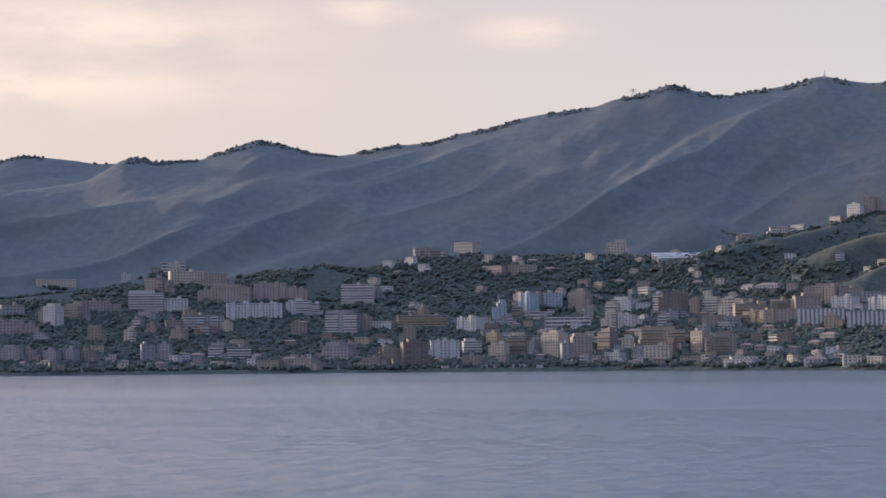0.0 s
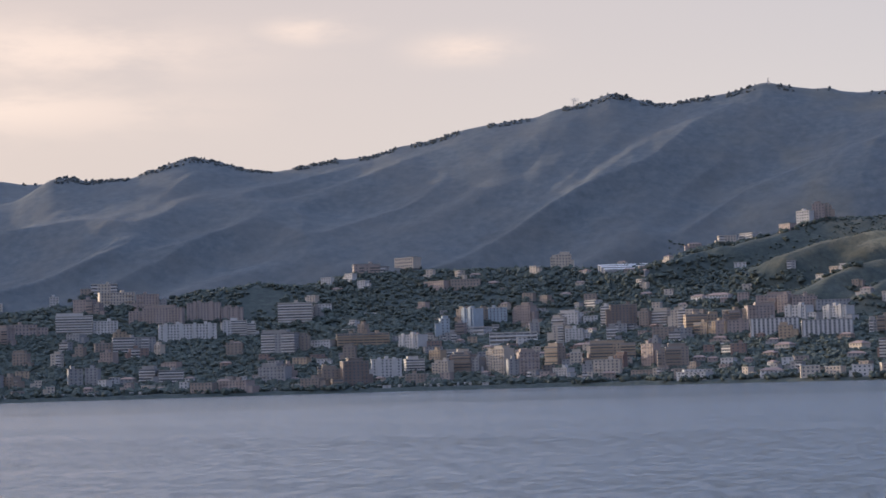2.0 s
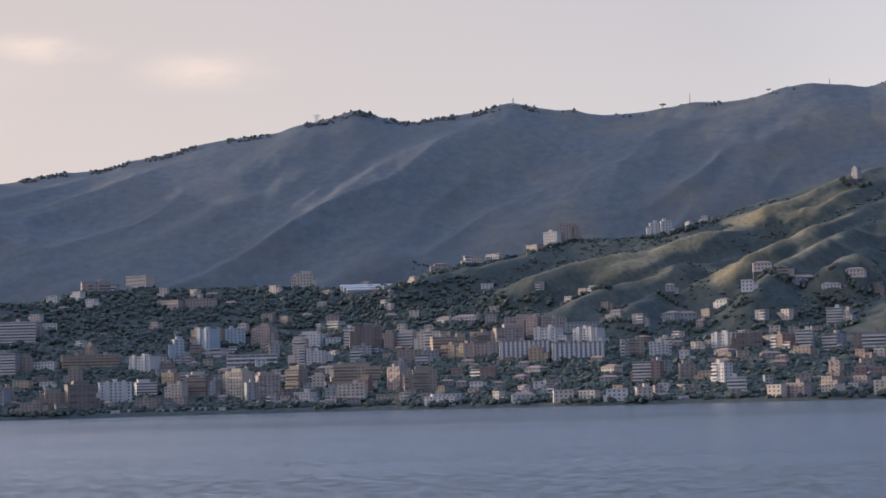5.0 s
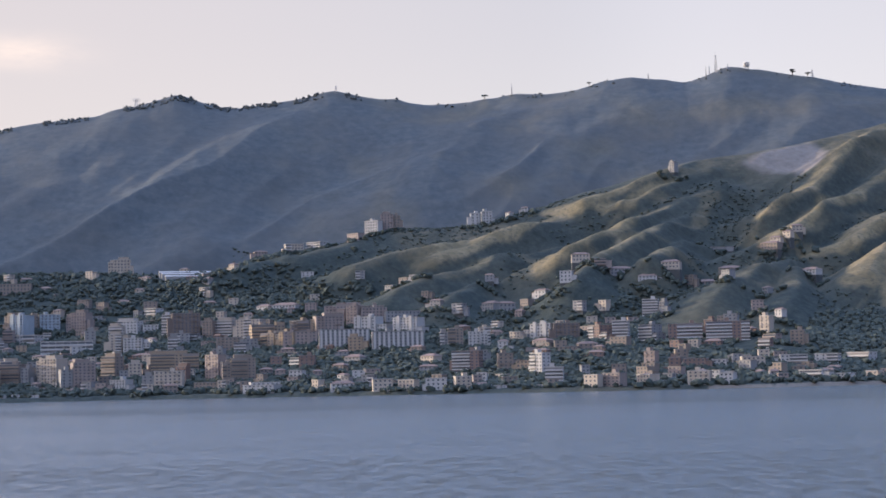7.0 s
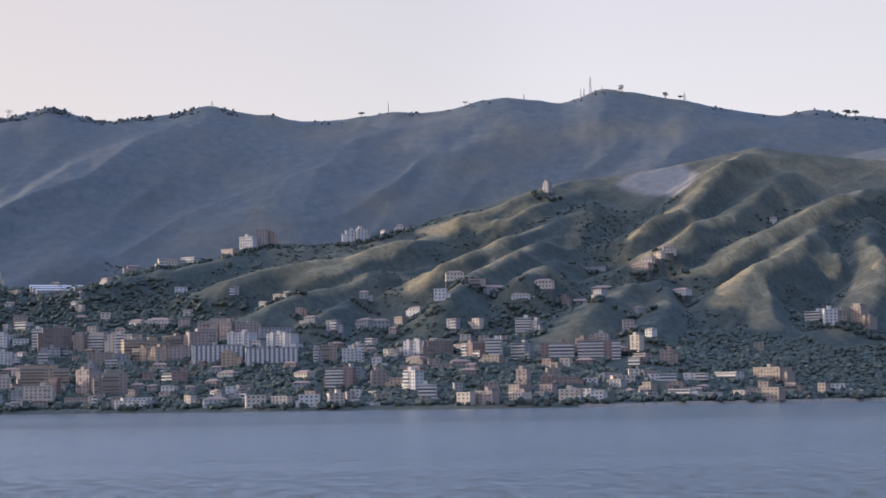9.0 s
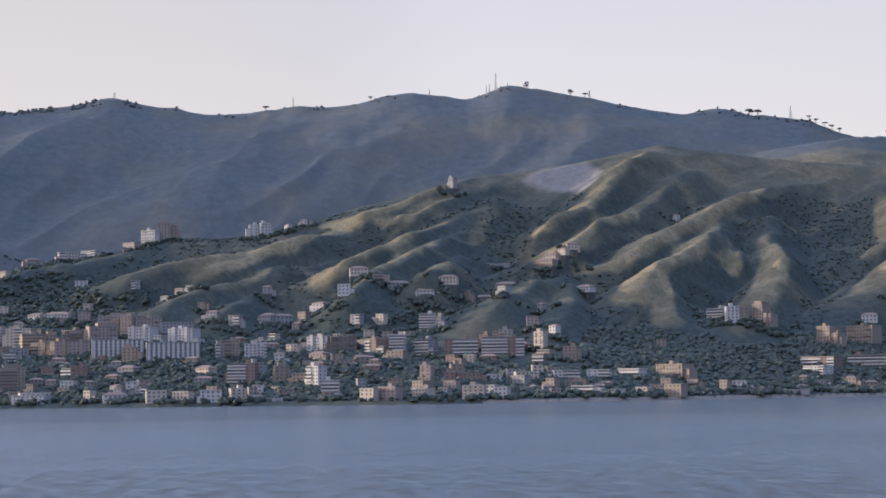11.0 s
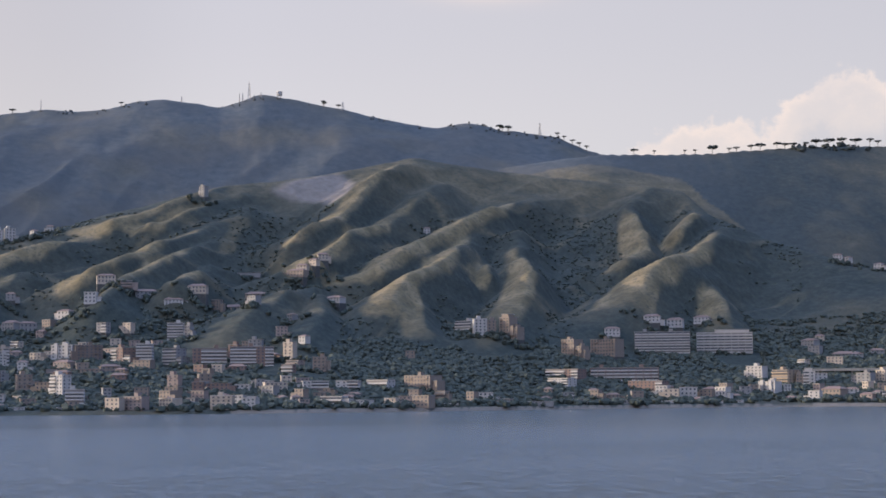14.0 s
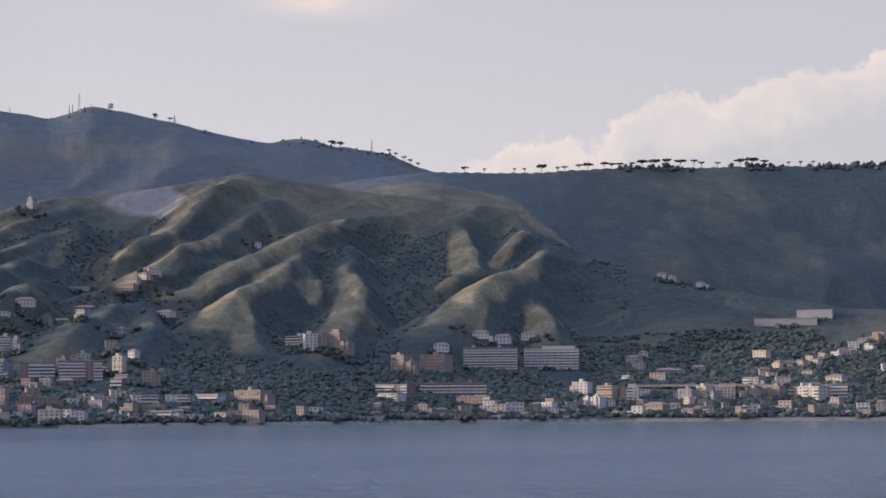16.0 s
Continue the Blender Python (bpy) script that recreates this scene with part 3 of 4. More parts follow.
def windows(bm, w, d, h, z, high, sides=True):
    """One storey's row of panes with their reveals, round three sides."""
    n = max(2, int(w / 3.4))
    step = w / n
    for k in range(n):
        c = -w / 2 + (k + 0.5) * step
        half = min(0.75, step * 0.3)
        box(bm, c - half, c + half, -d / 2 - 0.06, -d / 2 + 0.2, z, z + high)
    if sides:
        m = max(1, int(d / 4.5))
        for k in range(m):
            c = -d / 2 + (k + 0.5) * d / m
            for s in (-1, 1):
                box(bm, s * (w / 2 + 0.06) - 0.1, s * (w / 2 + 0.06) + 0.1, c - 0.6, c + 0.6, z, z + high)


def building(x, y, w, h, floors, style, wall, depth=None, turn=None):
    """A house or block of flats, its front to the sea; x runs along the front."""
    bearing = math.degrees(math.atan2(x, y))
    if turn is None:
        turn = -bearing + (rng.uniform(-14, 14) if w > 40 or rng.random() < 0.5 else rng.uniform(-50, -22))
    d = depth or max(7.0, min(15.0, w * 0.5 + rng.uniform(0, 3)))
    c, s = math.cos(radians(turn)), math.sin(radians(turn))
    if depth is None and w > 17 and floors > 3 and style in ("band", "win", "core") and rng.random() < 0.62:
        # the long front steps down to a lower neighbour
        share, hand = rng.uniform(0.24, 0.42), rng.choice((-1, 1))
        less = rng.choice((1, 1, 2))
        off = hand * w * (1 - share) / 2
        nx, ny = x + c * off - s * rng.uniform(0.6, 2.5), y + s * off + c * rng.uniform(0.6, 2.5)
        building(nx, ny, w * share - 0.3, h * (floors - less) / floors, floors - less, rng.choice(("win", style)), rng.choice((wall, wall, "tan", "grey")), d * 0.85, turn)
        x, y, w = x - c * hand * w * share / 2, y - s * hand * w * share / 2, w * (1 - share)
    # the front stands at the given place, the rest behind it
    ox, oy = x - s * d / 2, y + c * d / 2
    z0 = height_at(x, y)
    z0 += (1.0 if w < 20 else 0.6) * min(5.0 if w < 20 else 2.5, max(height_at(x + c * w / 2, y + s * w / 2), height_at(x - c * w / 2, y - s * w / 2)) - z0)
    lean = max(0.0, z0 - min(height_at(x + c * w / 2, y + s * w / 2), height_at(x - c * w / 2, y - s * w / 2))) + 3.0
    mat, words = WALLS[wall]
    kind = "villa" if style == "house" else "low_building" if style == "shed" else "apartment_building" if floors > 3 else "town_house"
    thing = new(kind)
    thing.matrix_world = pose(ox, oy, z0, 0, 0, turn)
    size = "long " if w > 2.4 * h else "tall " if h > 1.2 * w else ""
    tagged(thing, f"{size}{words} {kind.replace('_', ' ')} with {STYLES[style]}", "house" if floors < 3 else "building", "buildings of the coast town")
    storey = h / floors
    hw, hd = w / 2, d / 2
    bm = bmesh.new()
    box(bm, -hw, hw, -hd, hd, -1.2, h)
    if style == "core":
        for k in range(max(2, int(w / 14))):
            cx = -hw + (k + 0.5) * w / max(2, int(w / 14))
            box(bm, cx - 1.6, cx + 1.6, -hd - 1.2, -hd + 0.5, -1.5, h + 1.8)
    part("wall", bm, mat, thing)
    bm = bmesh.new()
    box(bm, -hw + 0.12, hw - 0.12, -hd + 0.12, hd - 0.12, -lean, -1.203)
    part("plinth", bm, STONE, thing, "dark rubble stone plinth")
    bm = bmesh.new()
    if style == "house":
        e, rise = 0.6, min(2.6, d * 0.22)
        v = [bm.verts.new(p) for p in ((-hw - e, -hd - e, h), (hw + e, -hd - e, h), (hw + e, hd + e, h), (-hw - e, hd + e, h),
                                       (-hw * 0.55, 0, h + rise), (hw * 0.55, 0, h + rise))]
        for f in ((0, 1, 5, 4), (1, 2, 5), (2, 3, 4, 5), (3, 0, 4), (3, 2, 1, 0)):
            bm.faces.new([v[k] for k in f])
        part("roof", bm, TILE_ROOF, thing, "low clay tile roof")
    else:
        e = 0.35
        box(bm, -hw - e, hw + e, -hd - e, hd + e, h + 0.003, h + 0.45)
        part("roof", bm, PALE_ROOF if wall in ("white", "cream", "blue") else FLAT_ROOF, thing)
        if style in ("win", "band") and floors > 4 and rng.random() < 0.45:
            a, deep = hw * rng.uniform(0.5, 0.8), hd * 0.7
            shift = rng.uniform(-0.15, 0.15) * w
            bm = bmesh.new()
            box(bm, shift - a, shift + a, -deep, deep, h + 0.453, h + 3.1)
            part("attic", bm, mat, thing)
            bm = bmesh.new()
            box(bm, shift - a - 0.4, shift + a + 0.4, -deep - 0.6, deep + 0.3, h + 3.103, h + 3.35)
            part("attic_roof", bm, PALE_ROOF, thing)
        elif style != "shed" and floors > 3:
            n = max(1, int(w / 24))
            for k in range(n):
                cx = -hw + (k + rng.uniform(0.3, 0.7)) * w / n
                bm = bmesh.new()
                box(bm, cx - 1.8, cx + 1.8, -2.2, 2.2, h + 0.453, h + 2.9)
                box(bm, cx - 2.0, cx + 2.0, -2.4, 2.4, h + 2.903, h + 3.15)
                part("stair_head", bm, mat, thing)
    # bays of the front: balconies in some, plain wall with windows in the others
    bays = max(2, int(w / 6.5))
    open_bays = [w > 45 or rng.random() < 0.6 for _ in range(bays)]
    open_bays[rng.randrange(bays)] = True
    runs, gaps = [], []
    for value, group in itertools.groupby(range(bays), key=lambda i: open_bays[i]):
        group = list(group)
        (runs if value else gaps).append((-hw + group[0] * w / bays, -hw + (group[-1] + 1) * w / bays))
    if floors > 1 and w < 32 and rng.random() < 0.55:
        # a lower wing at one end
        end, wide, tall, deep = rng.choice((-1, 1)), rng.uniform(2.5, 6), h * rng.uniform(0.35, 0.8), hd * rng.uniform(0.5, 0.9)
        bm = bmesh.new()
        box(bm, min(end * hw, end * (hw + wide)), max(end * hw, end * (hw + wide)), -deep, deep, -min(lean, 4.0), tall)
        part("wing", bm, mat, thing)
        bm = bmesh.new()
        box(bm, min(end * hw, end * (hw + wide + 0.3)), max(end * hw, end * (hw + wide + 0.3)), -deep - 0.3, deep + 0.3, tall + 0.003, tall + 0.35)
        part("wing_roof", bm, TILE_ROOF if style == "house" else FLAT_ROOF, thing)
    if style == "band" and w > 45:
        # upright partitions between the balconies
        for j in range(bays + 1):
            cx = -hw + j * w / bays
            bm = bmesh.new()
            box(bm, cx - 0.22, cx + 0.22, -hd - 1.42, -hd - 0.02, -0.6, h - 0.05)
            part("partition", bm, TRIM if wall == "white" else mat, thing)
    for k in range(floors):
        z = k * storey
        if style == "band":
            for lo, hi in runs:
                bm = bmesh.new()
                box(bm, lo + 0.15, hi - 0.15, -hd - 0.03, -hd + 0.3, z + 0.30 * storey, z + 0.86 * storey)
                part("window_band", bm, GLASS if (k + int(lo)) % 3 else DARK_BAY, thing)
                bm = bmesh.new()
                e = 1.3
                box(bm, lo, hi, -hd - e, -hd + 0.1, z - 0.1, z + 0.10)
                box(bm, lo, hi, -hd - e, -hd - e + 0.14, z + 0.10, z + 0.36 * storey)
                for ex in (lo + 0.07, hi - 0.07):
                    box(bm, ex - 0.07, ex + 0.07, -hd - e + 0.14, -hd, z + 0.10, z + 0.36 * storey)
                part("balcony", bm, TRIM if wall in ("white", "cream", "grey", "brick") else mat, thing, "" if wall == "white" else "pale balcony parapet")
            bm = bmesh.new()
            for lo, hi in gaps:
                for j in range(max(1, int((hi - lo) / 3.4))):
                    cx = lo + (j + 0.5) * (hi - lo) / max(1, int((hi - lo) / 3.4))
                    box(bm, cx - 0.7, cx + 0.7, -hd - 0.06, -hd + 0.2, z + 0.30 * storey, z + 0.78 * storey)
            for j in range(max(1, int(d / 4.5))):
                cy = -hd + (j + 0.5) * d / max(1, int(d / 4.5))
                for sx in (-1, 1):
                    box(bm, sx * (hw + 0.06) - 0.1, sx * (hw + 0.06) + 0.1, cy - 0.6, cy + 0.6, z + 0.36 * storey, z + 0.8 * storey)
            tagged(part("glazing", bm, GLASS, thing), kind="stuff")
        elif style == "shed":
            bm = bmesh.new()
            windows(bm, w * 0.92, d * 0.9 + 0.7, h, z + 0.35 * storey, 0.4 * storey, False)
            tagged(part("glazing", bm, GLASS, thing), kind="stuff")
        elif style != "pil":
            bm = bmesh.new()
            windows(bm, w * 0.94, d, h, z + 0.30 * storey, 0.48 * storey, False)
            tagged(part("glazing", bm, GLASS, thing), kind="stuff")
            if style == "win" and floors > 3 and k and (k + floors) % 2:
                for a in (-0.30, 0.30):
                    bm = bmesh.new()
                    box(bm, (a - 0.12) * w, (a + 0.12) * w, -hd - 1.0, -hd + 0.05, z - 0.02, z + 0.32 * storey)
                    part("balcony", bm, mat, thing)
    if style == "pil":
        n = max(4, int(w / 4.2))
        for k in range(n):
            bm = bmesh.new()
            cx = -hw + (k + 0.5) * w / n
            box(bm, cx - 0.22 * w / n, cx + 0.22 * w / n, -hd - 0.9, -hd + 0.1, -1.0, h * 0.96)
            part("rib", bm, RIB, thing, "pale vertical rib")
            bm = bmesh.new()
            for j in range(floors):
                box(bm, cx + 0.32 * w / n, cx + 0.68 * w / n, -hd - 0.05, -hd + 0.2, j * storey + 0.3 * storey, j * storey + 0.82 * storey)
            if k < n - 1:
                tagged(part("glazing", bm, GLASS, thing), kind="stuff")
            else:
                bm.free()
    return thing


# ---- the town, from the shore upwards ----
building(-891.7, 1664.2, 65.3, 22.5, 8, "band", "white")
building(-816.1, 1604.4, 62.3, 17.2, 6, "band", "grey")
building(-849.4, 1744.2, 61.1, 19.3, 7, "win", "rose")
building(-797, 1788.5, 62.3, 20.9, 8, "core", "rose")
building(-782, 1683.2, 61.6, 18.5, 6, "core", "white")
building(-749.3, 1730.8, 26.1, 15.6, 6, "band", "white")
building(-738.9, 1722.2, 35.2, 18.3, 7, "band", "white")
building(-703.4, 1797.2, 38, 24.4, 8, "band", "cream")
building(-686.2, 1821, 9.7, 13.2, 5, "win", "grey")
building(-666, 1650.7, 36.7, 22.4, 8, "band", "grey")
building(-643.8, 1663.8, 13.4, 17.5, 6, "win", "tan")
building(-629.4, 1677.8, 22.4, 9.4, 3, "win", "white")
building(-586.7, 1691.1, 54.3, 14.4, 5, "band", "ochre")
building(-536.3, 1686.8, 27.1, 14.8, 5, "core", "white")
building(-503, 1667.8, 18.5, 8.6, 3, "win", "grey")
building(-787.7, 1443, 13.6, 17.9, 6, "win", "grey")
building(-775.1, 1449.8, 12.5, 17.9, 7, "win", "grey")
building(-735, 1486.2, 16.1, 13.6, 5, "band", "grey")
building(-711, 1488.9, 23.4, 13.5, 5, "band", "grey")
building(-866.7, 1389.9, 15.9, 12.6, 5, "win", "grey")
building(-853, 1398.4, 15.9, 13.8, 5, "win", "grey")
building(-839.4, 1411.2, 19.3, 11.6, 4, "win", "tan")
building(-903.4, 1375.9, 22.8, 13.7, 5, "win", "grey")
building(-885.9, 1387.2, 19.4, 12.7, 5, "win", "rose")
building(-977, 1502.2, 44.6, 16.8, 5, "win", "rose")
building(-968.2, 1552.9, 26.6, 20.3, 7, "win", "white")
building(-954, 1585.1, 25.6, 18.7, 7, "band", "rose")
building(-944, 1635, 39.2, 14.7, 4, "win", "rose")
building(-1024.5, 1569.2, 35, 13.2, 4, "win", "grey")
building(-935.9, 1747.1, 30.8, 16.9, 5, "band", "rose")
building(-920.7, 1795.7, 40.5, 17.3, 5, "win", "cream")
building(-881.1, 1802.1, 34.7, 17.9, 6, "win", "rose")
building(-1050.8, 2000.8, 46.9, 16.2, 4, "band", "cream")
building(-1165.5, 1910.6, 50.3, 9.8, 3, "win", "cream")
building(-1091.1, 1958.6, 11.6, 12.2, 4, "win", "white")
building(-620.3, 1518.2, 28.4, 15.2, 5, "win", "grey")
building(-657.2, 1436.8, 21.9, 9.2, 3, "win", "tan")
building(-631.3, 1448.4, 30.1, 10.3, 4, "win", "rose")
building(-570.5, 1475.5, 27.4, 10.3, 4, "win", "tan")
building(-556.6, 1508.6, 16.7, 16.1, 6, "win", "tan")
building(-530.4, 1505.3, 24.8, 23.6, 8, "win", "brown")
building(-514.7, 1548.7, 28.8, 19.7, 7, "core", "white")
building(-497.1, 1583.8, 18.4, 13.2, 5, "band", "white")
building(-476.3, 1514.9, 18.1, 10.4, 4, "win", "tan")
building(-518.1, 1761.4, 10.2, 21.6, 7, "win", "blue")
building(-514.5, 1824.9, 29.5, 19.6, 7, "core", "blue")
building(-487.6, 1850.9, 29.8, 17.8, 6, "win", "blue")
building(-457.1, 1852.4, 25.1, 21, 7, "win", "rose")
building(-498.6, 1791.9, 35.4, 8.3, 2, "band", "white")
building(-431.9, 1716.5, 49, 12.2, 3, "band", "white")
building(-684.7, 2014.8, 44.9, 14, 4, "band", "rose")
building(-686.2, 2149.1, 34.3, 13.3, 3, "win", "cream")
building(-590.4, 1963.1, 32.6, 10.7, 3, "win", "rose")
building(-552.2, 1965.9, 35.3, 12, 3, "win", "tan")
building(*slope_place(-12.5, 3.64), 26, 17.7, 5, "win", "cream")
building(-385.6, 1719.3, 12.1, 18.7, 7, "band", "cream")
building(-365, 1717.6, 25.3, 15.3, 6, "win", "white")
building(-348.1, 1782.3, 10.2, 23.2, 8, "band", "white")
building(-326, 1770.2, 27.6, 24.7, 9, "win", "brown")
building(-303.5, 1760, 11.2, 18.4, 7, "win", "tan")
building(-391.4, 1795.9, 23.6, 14.9, 5, "band", "white")
building(-384.1, 1879.2, 18, 9, 3, "band", "white")
building(-290.1, 1764.3, 22.4, 17.3, 6, "band", "cream")
building(-261.6, 1746.5, 25.4, 20.3, 7, "band", "cream")
building(-264.7, 1699.5, 39.8, 14.4, 5, "win", "tan")
building(-237.1, 1705.6, 15.6, 15, 5, "band", "ochre")
building(-217.3, 1692.1, 18.1, 16.4, 6, "win", "ochre")
building(-465.2, 1558, 19.3, 16.5, 6, "win", "cream")
building(-444.3, 1574.5, 28.6, 19.7, 7, "band", "tan")
building(-415.2, 1574.2, 24.9, 24.7, 9, "win", "cream")
building(-380.6, 1552, 29.9, 24.2, 9, "win", "rose")
building(-367.3, 1608.6, 17.5, 19.9, 7, "band", "tan")
building(-347.1, 1607, 19.5, 14.8, 5, "win", "cream")
building(-309.8, 1622.7, 43.3, 16.9, 6, "band", "ochre")
building(-304.3, 1534.1, 35.2, 17, 6, "win", "cream")
building(-268.7, 1577.3, 17.5, 22.3, 8, "win", "rose")
building(-240.3, 1551.5, 28.4, 20.9, 8, "band", "tan")
building(-344.8, 1544, 18.8, 9.8, 4, "win", "white")
building(-263.7, 1519.3, 22.1, 7.2, 3, "win", "tan")
building(-208.5, 1487.5, 24.4, 7, 3, "arch", "white")
building(-206.6, 1733.7, 30.7, 16.8, 6, "band", "ochre")
building(-238.7, 1729.6, 32.9, 17.9, 6, "band", "ochre")
building(-204.1, 1693.8, 17.1, 23.9, 9, "band", "brown")
building(-159.8, 1772.8, 58.7, 17.2, 6, "win", "rose")
building(-110.2, 1758.5, 35.4, 9.4, 3, "win", "grey")
building(-59, 1636.9, 21.1, 16.9, 6, "band", "tan")
building(-34.7, 1625.6, 17.9, 15.3, 6, "win", "white")
building(17.6, 1647.9, 30.5, 15, 5, "core", "white")
building(45.3, 1633.4, 23.6, 15.3, 6, "win", "brown")
building(71.9, 1616.4, 24.9, 14.2, 5, "band", "brick")
building(92, 1609.4, 14.2, 19.1, 7, "band", "white")
building(116.1, 1607.8, 21.3, 14.1, 5, "band", "grey")
building(126.8, 1711.3, 15.1, 15.6, 6, "band", "white")
building(137.5, 1706.5, 5.9, 12.3, 4, "win", "grey")
building(-43.2, 1503.4, 23.1, 18.3, 7, "band", "brick")
building(15.1, 1465.9, 14.3, 17.4, 6, "band", "white")
building(28.3, 1409.7, 14.2, 13.6, 5, "band", "white")
building(148.8, 1599.1, 30, 15.5, 5, "band", "brick", 10, -4)
building(184.6, 1585.5, 38.1, 17, 6, "band", "brick", 11, -7)
building(223.7, 1471.1, 21.5, 7.8, 3, "band", "white")
building(250.7, 1476.9, 19.3, 7.8, 3, "band", "white")
building(279.6, 1496.1, 21, 6.5, 2, "band", "white")
building(224.7, 1398.1, 19.1, 6.1, 2, "band", "white")
building(244.3, 1394.8, 16.4, 4.3, 2, "win", "white")
building(181.8, 1488.9, 18.8, 5.1, 2, "win", "cream")
building(162.7, 1465, 12, 6.4, 2, "win", "white")
building(142.3, 1461.1, 18.9, 8.2, 3, "win", "brick")
building(156.8, 1369, 11.2, 8.5, 3, "win", "white")
building(136.2, 1371.2, 16.9, 10.3, 4, "win", "cream")
building(314.3, 1497.4, 30.3, 11.2, 4, "win", "tan")
building(296.6, 1401, 16.6, 8.7, 3, "win", "tan")
building(336.6, 1633.7, 8.9, 9.2, 3, "win", "tan")
building(-213, 1474.7, 28.1, 6.9, 3, "arch", "white")
building(-140.9, 1449.2, 19.2, 5.9, 2, "house", "white")
building(-106.9, 1428, 15.7, 9.3, 3, "win", "cream")
building(-88.2, 1421.3, 14.8, 8.4, 3, "win", "cream")
building(-64.3, 1414.5, 16.4, 9.3, 3, "win", "white")
building(-42.2, 1407.4, 12.4, 10.1, 4, "win", "cream")
building(55.2, 1376.9, 13, 9, 3, "win", "cream")
building(70.6, 1376.2, 16.4, 9.9, 4, "win", "rose")
building(94.8, 1374.7, 15.1, 8.1, 3, "win", "cream")
building(417.3, 1761.2, 21.1, 11.4, 4, "band", "white")
building(432.6, 1730.8, 22, 15.7, 5, "win", "white")
building(453.6, 1723.3, 21.4, 14, 5, "win", "tan")
building(616.7, 1729.3, 55.1, 21.9, 8, "band", "grey", 13, -17)
building(682.3, 1726, 55.7, 20.4, 7, "band", "white", 13, -22)
building(531, 1593.9, 62.6, 12.1, 4, "band", "brick", 12, -18)
building(537, 1553.8, 33.7, 8.2, 3, "band", "brick")
building(469.9, 1592.1, 34.6, 7.8, 3, "band", "brick")
building(454.8, 1552.8, 23, 7.1, 3, "band", "white")
building(506.9, 1685.4, 25, 15.5, 5, "win", "tan")
building(545.5, 1704.9, 30.5, 16.3, 5, "win", "tan")
building(572.9, 1757, 15.8, 7, 2, "house", "white")
building(628.9, 1795, 17.4, 6, 2, "house", "white")
building(656.6, 1802.1, 17, 7.3, 2, "house", "white")
building(690, 1811, 16.5, 6.1, 2, "house", "white")
building(363.5, 1463.5, 15.7, 6.1, 2, "win", "white")
building(370.4, 1437, 16.4, 2.8, 1, "shed", "grey")
building(407.2, 1445.7, 23.2, 2.8, 1, "shed", "grey")
building(100.5, 1374.3, 17.4, 3.4, 1, "shed", "grey")
building(545.2, 1508.5, 13.7, 9.5, 3, "win", "cream")
building(562.4, 1510.7, 15.3, 11.1, 3, "win", "white")
building(578.3, 1511.1, 12.3, 8.6, 3, "win", "tan")
building(592.7, 1512, 12.3, 10.7, 3, "win", "white")
building(664.9, 1607.9, 17.6, 11.4, 4, "win", "white")
building(680.8, 1583.9, 22.3, 13.4, 5, "band", "ochre")
building(698.8, 1567.3, 18.4, 15, 5, "band", "white")
building(650.5, 1544.6, 18, 10.5, 4, "core", "white")
building(694.3, 1503.4, 20.9, 7.7, 2, "house", "tan")
building(716.2, 1506.4, 12.6, 6.7, 2, "house", "white")
building(745.7, 1549.9, 20.6, 12.3, 4, "win", "grey")
building(765.6, 1542.4, 20.7, 13.3, 4, "win", "cream")
building(784.4, 1535.2, 18.5, 14.4, 5, "win", "cream")
building(810, 1537.7, 22, 10.2, 4, "win", "rose")
building(831.5, 1533, 19.8, 10.2, 4, "win", "tan")
building(853.4, 1509.5, 40, 12.2, 4, "band", "cream")
building(873.4, 1493.4, 31.1, 15.3, 5, "band", "grey")
building(996.7, 1800.6, 70.2, 8.3, 2, "shed", "grey")
building(1037.6, 1807.3, 40.1, 9, 2, "shed", "grey")
building(797.6, 1682.5, 30, 5.2, 2, "house", "grey")
building(831.1, 1686.3, 14.2, 5.8, 2, "house", "grey")
building(*slope_place(-1.23, 5.04), 10.8, 14.2, 4, "win", "white")
building(*slope_place(-0.84, 5.08), 12, 13.4, 4, "win", "white")
building(*slope_place(-4.55, 4.7), 19, 16.9, 5, "win", "white")
building(*slope_place(-3.94, 4.82), 23, 19.9, 6, "win", "rose")
building(*slope_place(-5.15, 4.7), 20, 8.8, 3, "win", "rose")
building(*slope_place(-7.0, 4.35), 21, 10.1, 3, "band", "cream")
building(*slope_place(-6.4, 4.37), 22, 8.7, 3, "band", "white")
building(*slope_place(-8.06, 4.16), 15, 6.5, 2, "house", "rose")
building(*slope_place(5.05, 6.14), 8.5, 11.2, 4, "win", "grey")
building(-227.8, 1968.9, 13.7, 8, 3, "win", "white")
building(-263.2, 1861.5, 15.4, 5.3, 2, "house", "white")
building(-239.7, 1852.6, 26.5, 7, 2, "house", "white")
building(224.6, 1985.3, 31.5, 3.8, 1, "shed", "grey")
building(293.2, 1818.5, 20.3, 4.6, 2, "house", "white")
building(267, 1901.3, 21.2, 6, 2, "house", "tan")
building(-28.4, 1795.8, 17, 7.3, 2, "house", "grey")
building(-8.6, 1796, 17, 8.5, 2, "house", "grey")
building(24.2, 1807.8, 14.2, 8, 2, "house", "white")
building(49.2, 1759.3, 12.2, 10.5, 3, "win", "white")
building(66.5, 1816.8, 18.3, 7.5, 2, "house", "cream")
building(106.8, 1810.9, 24.6, 6.3, 2, "house", "grey")
building(130.5, 1783.2, 18.6, 5.1, 2, "house", "white")
building(154.4, 1797.4, 18.8, 6.8, 2, "house", "cream")
building(192, 1864.1, 29.5, 3.5, 1, "house", "tan")
